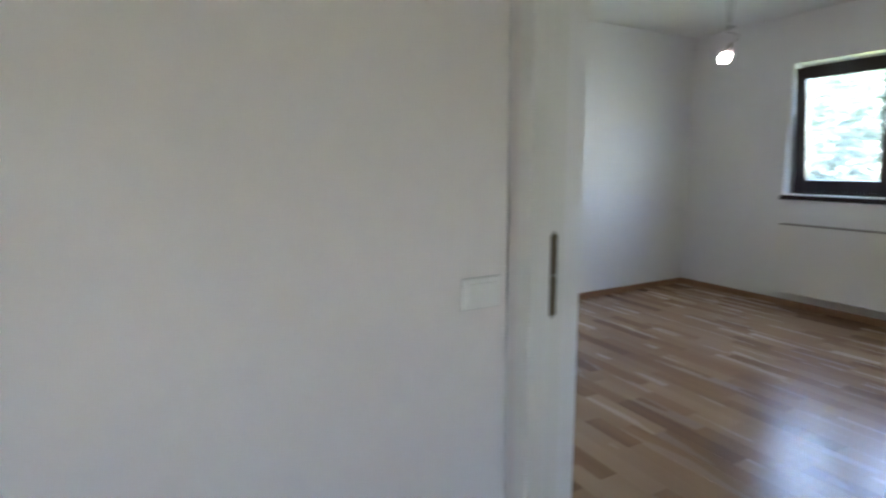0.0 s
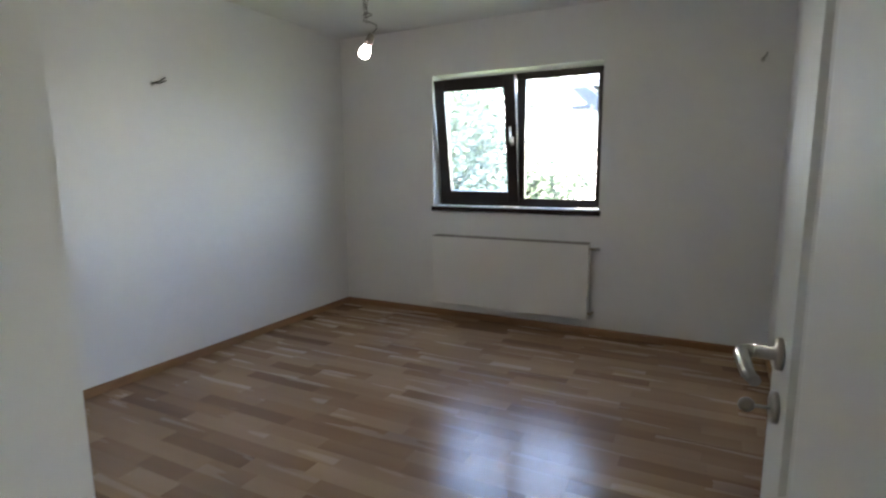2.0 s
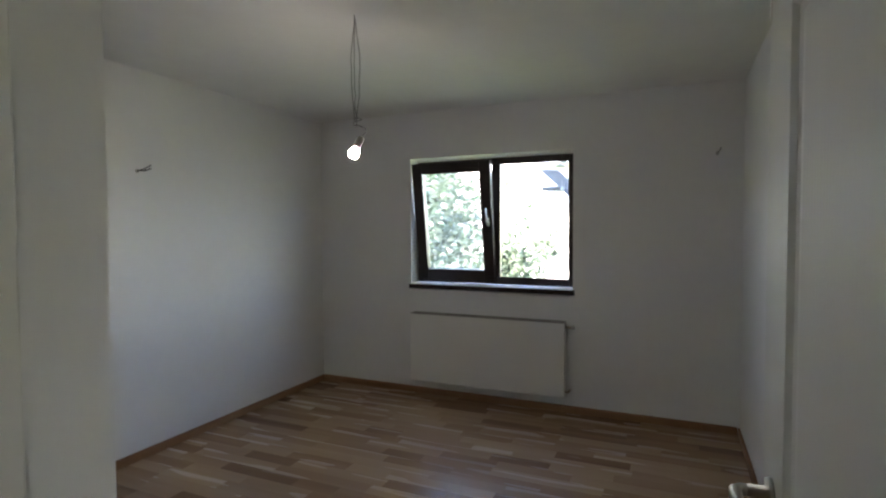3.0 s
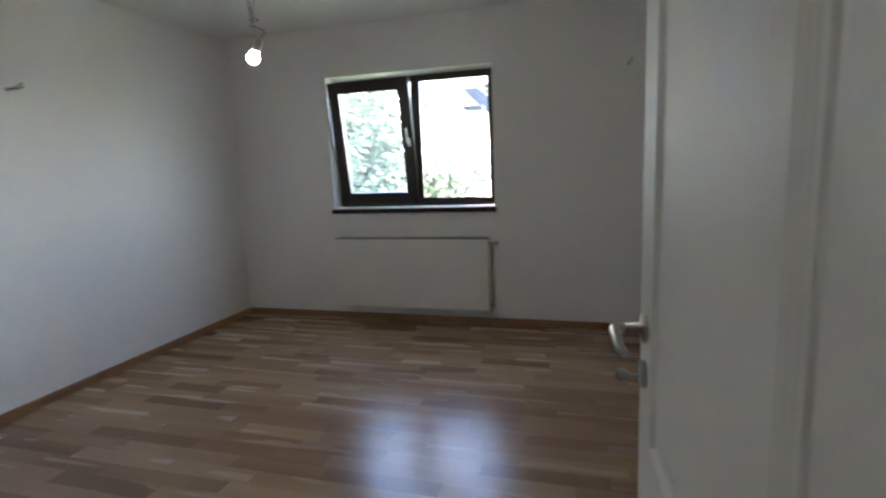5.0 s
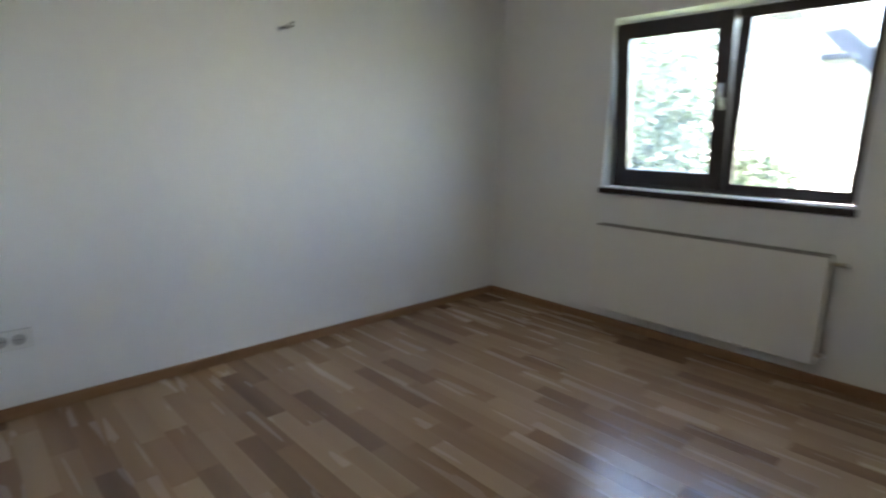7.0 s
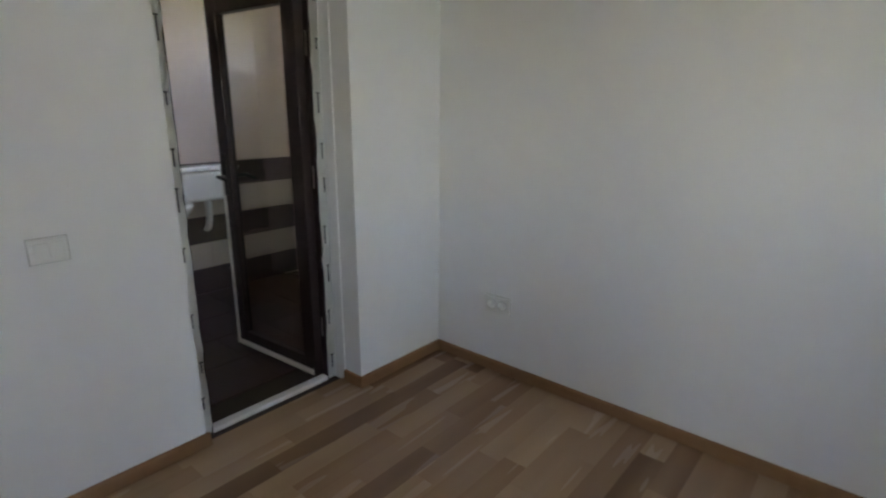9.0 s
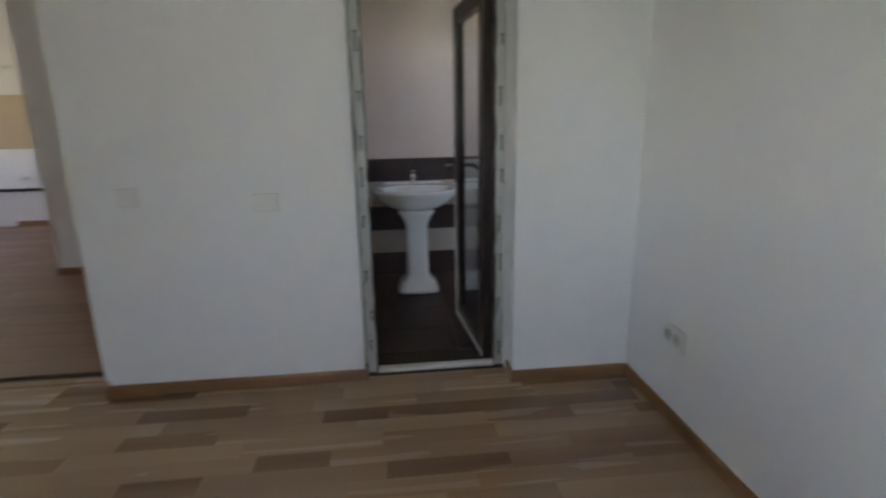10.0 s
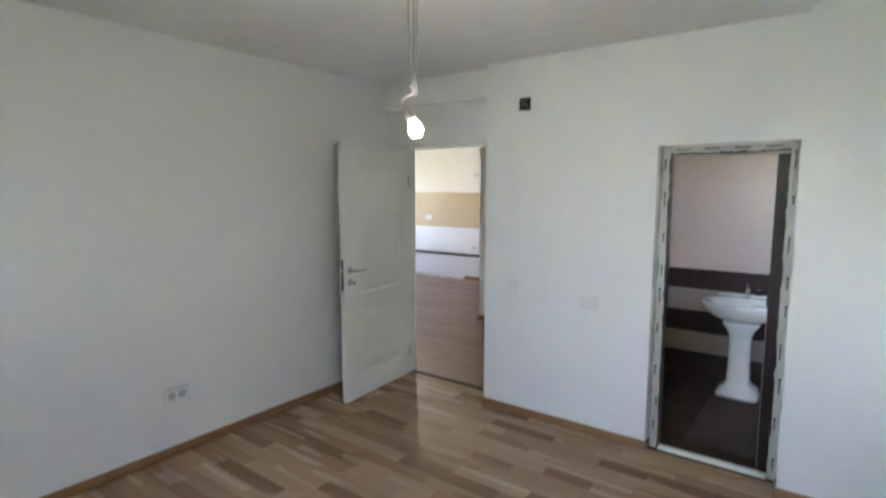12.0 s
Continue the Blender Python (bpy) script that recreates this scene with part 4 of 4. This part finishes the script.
def leaves(rng, centre, radius, count, size):
    bm = bmesh.new()
    vs, fs = [], []
    clumps = [Vector(centre) + Vector((rng.gauss(0, 1) * radius[0] * 0.5, rng.gauss(0, 1) * radius[1] * 0.5, rng.gauss(0, 1) * radius[2] * 0.5)) for _ in range(max(8, count // 45))]
    for i in range(count):
        c = clumps[i % len(clumps)]
        p = c + Vector((rng.gauss(0, 1), rng.gauss(0, 1), rng.gauss(0, 0.8))) * (0.10 + 0.16 * radius[2])
        a = Vector((rng.gauss(0, 1), rng.gauss(0, 1), rng.gauss(0, 0.5))).normalized()
        b = a.orthogonal().normalized()
        b = (Matrix.Rotation(rng.uniform(0, 6.28), 3, a) @ b)
        s = size * rng.uniform(0.6, 1.3)
        fold = a.cross(b).normalized() * s * 0.14
        q = [p - a * s, p + b * s * 0.42 + fold, p + a * s, p - b * s * 0.42 + fold]
        k = len(vs)
        vs += q
        fs += [(k, k + 1, k + 2), (k, k + 2, k + 3)]
    me = bpy.data.meshes.new("crown")
    me.from_pydata([tuple(v) for v in vs], [], fs)
    bm.from_mesh(me)
    bpy.data.meshes.remove(me)
    return bm


def plant(name, x, y, label, category, height, radius, count, size, seed, trunk):
    rng = random.Random(seed)
    d = thing(name, x, y, GZ, label, category)
    crown_z = height - radius[2]
    limbs = [(0, 0, 0), (0.05, 0.02, height * 0.3), (-0.02, 0.06, crown_z), (0.03, 0.02, height * 0.85)]
    tr = part("trunk", sweep(bmesh.new(), limbs, [trunk, trunk * 0.75, trunk * 0.5, trunk * 0.15], 10), BARK, d)
    for k in range(7):
        a = k * 0.9 + rng.uniform(-0.3, 0.3)
        z0 = height * (0.3 + 0.07 * k)
        e = Vector((math.cos(a) * radius[0] * 0.75, math.sin(a) * radius[1] * 0.75, z0 + radius[2] * 0.5))
        part("limb", sweep(bmesh.new(), [(0, 0.03, z0), e * 0.5 + Vector((0, 0, z0 * 0.5 + 0.05)), e], [trunk * 0.4, trunk * 0.25, trunk * 0.06], 6), BARK, tr)
    part("crown", leaves(rng, (0, 0, crown_z), radius, count, size), LEAF, d, "loose green foliage with gaps")


plant("tree", 8.9, 5.35, "broadleaf garden tree with loose light-green foliage", "tree", 3.4, (0.8, 0.95, 1.4), 10000, 0.065, 3, 0.07)
plant("tree", 12.6, 8.9, "taller garden tree behind the first", "tree", 4.6, (1.4, 1.5, 1.5), 5000, 0.1, 5, 0.12)
plant("shrub", 8.6, 3.9, "green garden shrub below the window", "shrub", 1.95, (0.3, 0.36, 0.5), 2200, 0.05, 7, 0.03)
plant("shrub", 12.0, 4.18, "small grey-green shrub before the pale house", "shrub", 1.95, (0.24, 0.2, 0.32), 700, 0.06, 11, 0.03)

# ------------------------------------------------------------------ tiles and boards
def shared(name, sx, sy, sz, material, ch=0.001):
    """A thin piece with chamfered upper edges, its underside at z = 0."""
    bm = bmesh.new()
    lo = [(0, 0, 0), (sx, 0, 0), (sx, sy, 0), (0, sy, 0)]
    mid = [(x, y, sz - ch) for x, y, _ in lo]
    top = [(ch, ch, sz), (sx - ch, ch, sz), (sx - ch, sy - ch, sz), (ch, sy - ch, sz)]
    vs = [[bm.verts.new(p) for p in r] for r in (lo, mid, top)]
    for a, b in zip(vs, vs[1:]):
        for k in range(4):
            bm.faces.new((a[k], a[(k + 1) % 4], b[(k + 1) % 4], b[k]))
    bm.faces.new(vs[-1])
    return mesh(name, bm, material)


def place(name, me, parent, m):
    ob = bpy.data.objects.new(name, me)
    scene.collection.objects.link(ob)
    ob.parent = parent
    ob.matrix_basis = m
    return ob


# bathroom floor tiles
bf = bpy.data.objects["bath_floor"]
tile_me = shared("floor_tile", 0.327, 0.327, 0.012, FLOORTILE)
for i in range(5):
    for j in range(7):
        x, y = XH - 0.33 * (i + 1), 3.2 + 0.33 * j
        if x > XB - 0.2 and y + 0.327 < 5.45:
            place("floor_tile", tile_me, bf, pose(max(x, XB - 0.15), y, -0.012))

# bathroom wall tiles: dark and beige courses
bw = bpy.data.objects["bath_wall_west"]
for r, (z0, z1) in enumerate(((0.002, 0.187), (0.188, 0.370), (0.371, 0.560), (0.561, 0.757), (0.758, 0.932))):
    me = shared("wall_tile", z1 - z0, 0.3994, 0.010, DARKTILE if r % 2 == 0 else BEIGETILE)
    for j in range(6):
        y = 3.2 + 0.4 * j - (0.2 if r % 2 else 0)
        place("wall_tile", me, bw, Matrix.Translation((XB, max(y, 3.1), z0)) @ Matrix(((0, 0, 1, 0), (0, 1, 0, 0), (1, 0, 0, 0), (0, 0, 0, 1))) @ pose(0, 0, 0))

bn = bpy.data.objects["bath_wall_north"]
for r, (z0, z1) in enumerate(((0.002, 0.187), (0.188, 0.370), (0.371, 0.560), (0.561, 0.757), (0.758, 0.932))):
    me = shared("wall_tile", z1 - z0, 0.3994, 0.010, DARKTILE if r % 2 == 0 else BEIGETILE)
    for j in range(4):
        place("wall_tile", me, bn, Matrix.Translation((XB + 0.012 + 0.4 * j, 5.3, z0)) @ Matrix(((0, 1, 0, 0), (0, 0, -1, 0), (1, 0, 0, 0), (0, 0, 0, 1))))

# hall and kitchen boards
hf = bpy.data.objects["hall_floor"]
rng = random.Random(21)
board = {n: shared("hall_board", 0.188, n, 0.008, KITFLOOR, 0.0012) for n in (1.28, 0.64)}
for i in range(23):
    x = XH - 0.19 * (i + 1)
    y = KY - rng.uniform(0, 1.0)
    while y < HY:
        n = 1.28 if rng.random() < 0.8 else 0.64
        place("hall_board", board[n], hf, pose(x, y, -0.008))
        y += n + 0.0012

# laminate strips: the nearest stretch as pieces, the rest joined
fl = bpy.data.objects["floor"]
rng = random.Random(5)
SW = 0.0965
lengths = (0.28, 0.38, 0.46, 0.55, 0.66)
strips = {n: shared("strip", SW - 0.0002, n - 0.0002, 0.008, STRIP, 0.00015) for n in lengths}
count, rest_v, rest_f = 0, [], []
x = XR - 0.0555
while x < XE - 0.005:
    y = YS - rng.uniform(0.0, 0.4)
    y_end = YN
    while y < y_end:
        n = rng.choice(lengths)
        y0 = max(y, YS)
        y1 = min(y + n, YN)
        w = min(SW, XE - x)
        whole = y >= YS and y + n <= YN and x + SW <= XE
        near = x < 5.4 and y > 1.6
        outside = x + SW < XW + 0.001 and y1 > Y_THICK
        if outside:
            y1 = min(y1, Y_THICK)
        if y1 - y0 > 0.01:
            if whole and near and count < 300 and not outside:
                place("strip", strips[n], fl, pose(x, y, -0.008))
                count += 1
            else:
                k = len(rest_v)
                ex, ey = x + w - 0.0002, y1 - 0.0002
                rest_v += [(x, y0, -0.008), (ex, y0, -0.008), (ex, ey, -0.008), (x, ey, -0.008), (x, y0, -0.00015), (ex, y0, -0.00015), (ex, ey, -0.00015), (x, ey, -0.00015), (x + 0.00015, y0 + 0.00015, 0), (ex - 0.00015, y0 + 0.00015, 0), (ex - 0.00015, ey - 0.00015, 0), (x + 0.00015, ey - 0.00015, 0)]
                for a in (0, 4):
                    for c in range(4):
                        rest_f.append((k + a + c, k + a + (c + 1) % 4, k + a + 4 + (c + 1) % 4, k + a + 4 + c))
                rest_f.append((k + 8, k + 9, k + 10, k + 11))
        y += n
    x += SW
me = bpy.data.meshes.new("strips_rest")
me.from_pydata(rest_v, [], rest_f)
me.materials.append(STRIPREST)
tagged(place("strips_rest", me, fl, pose(0, 0, 0)), "brown laminate strips", "", "", "stuff")
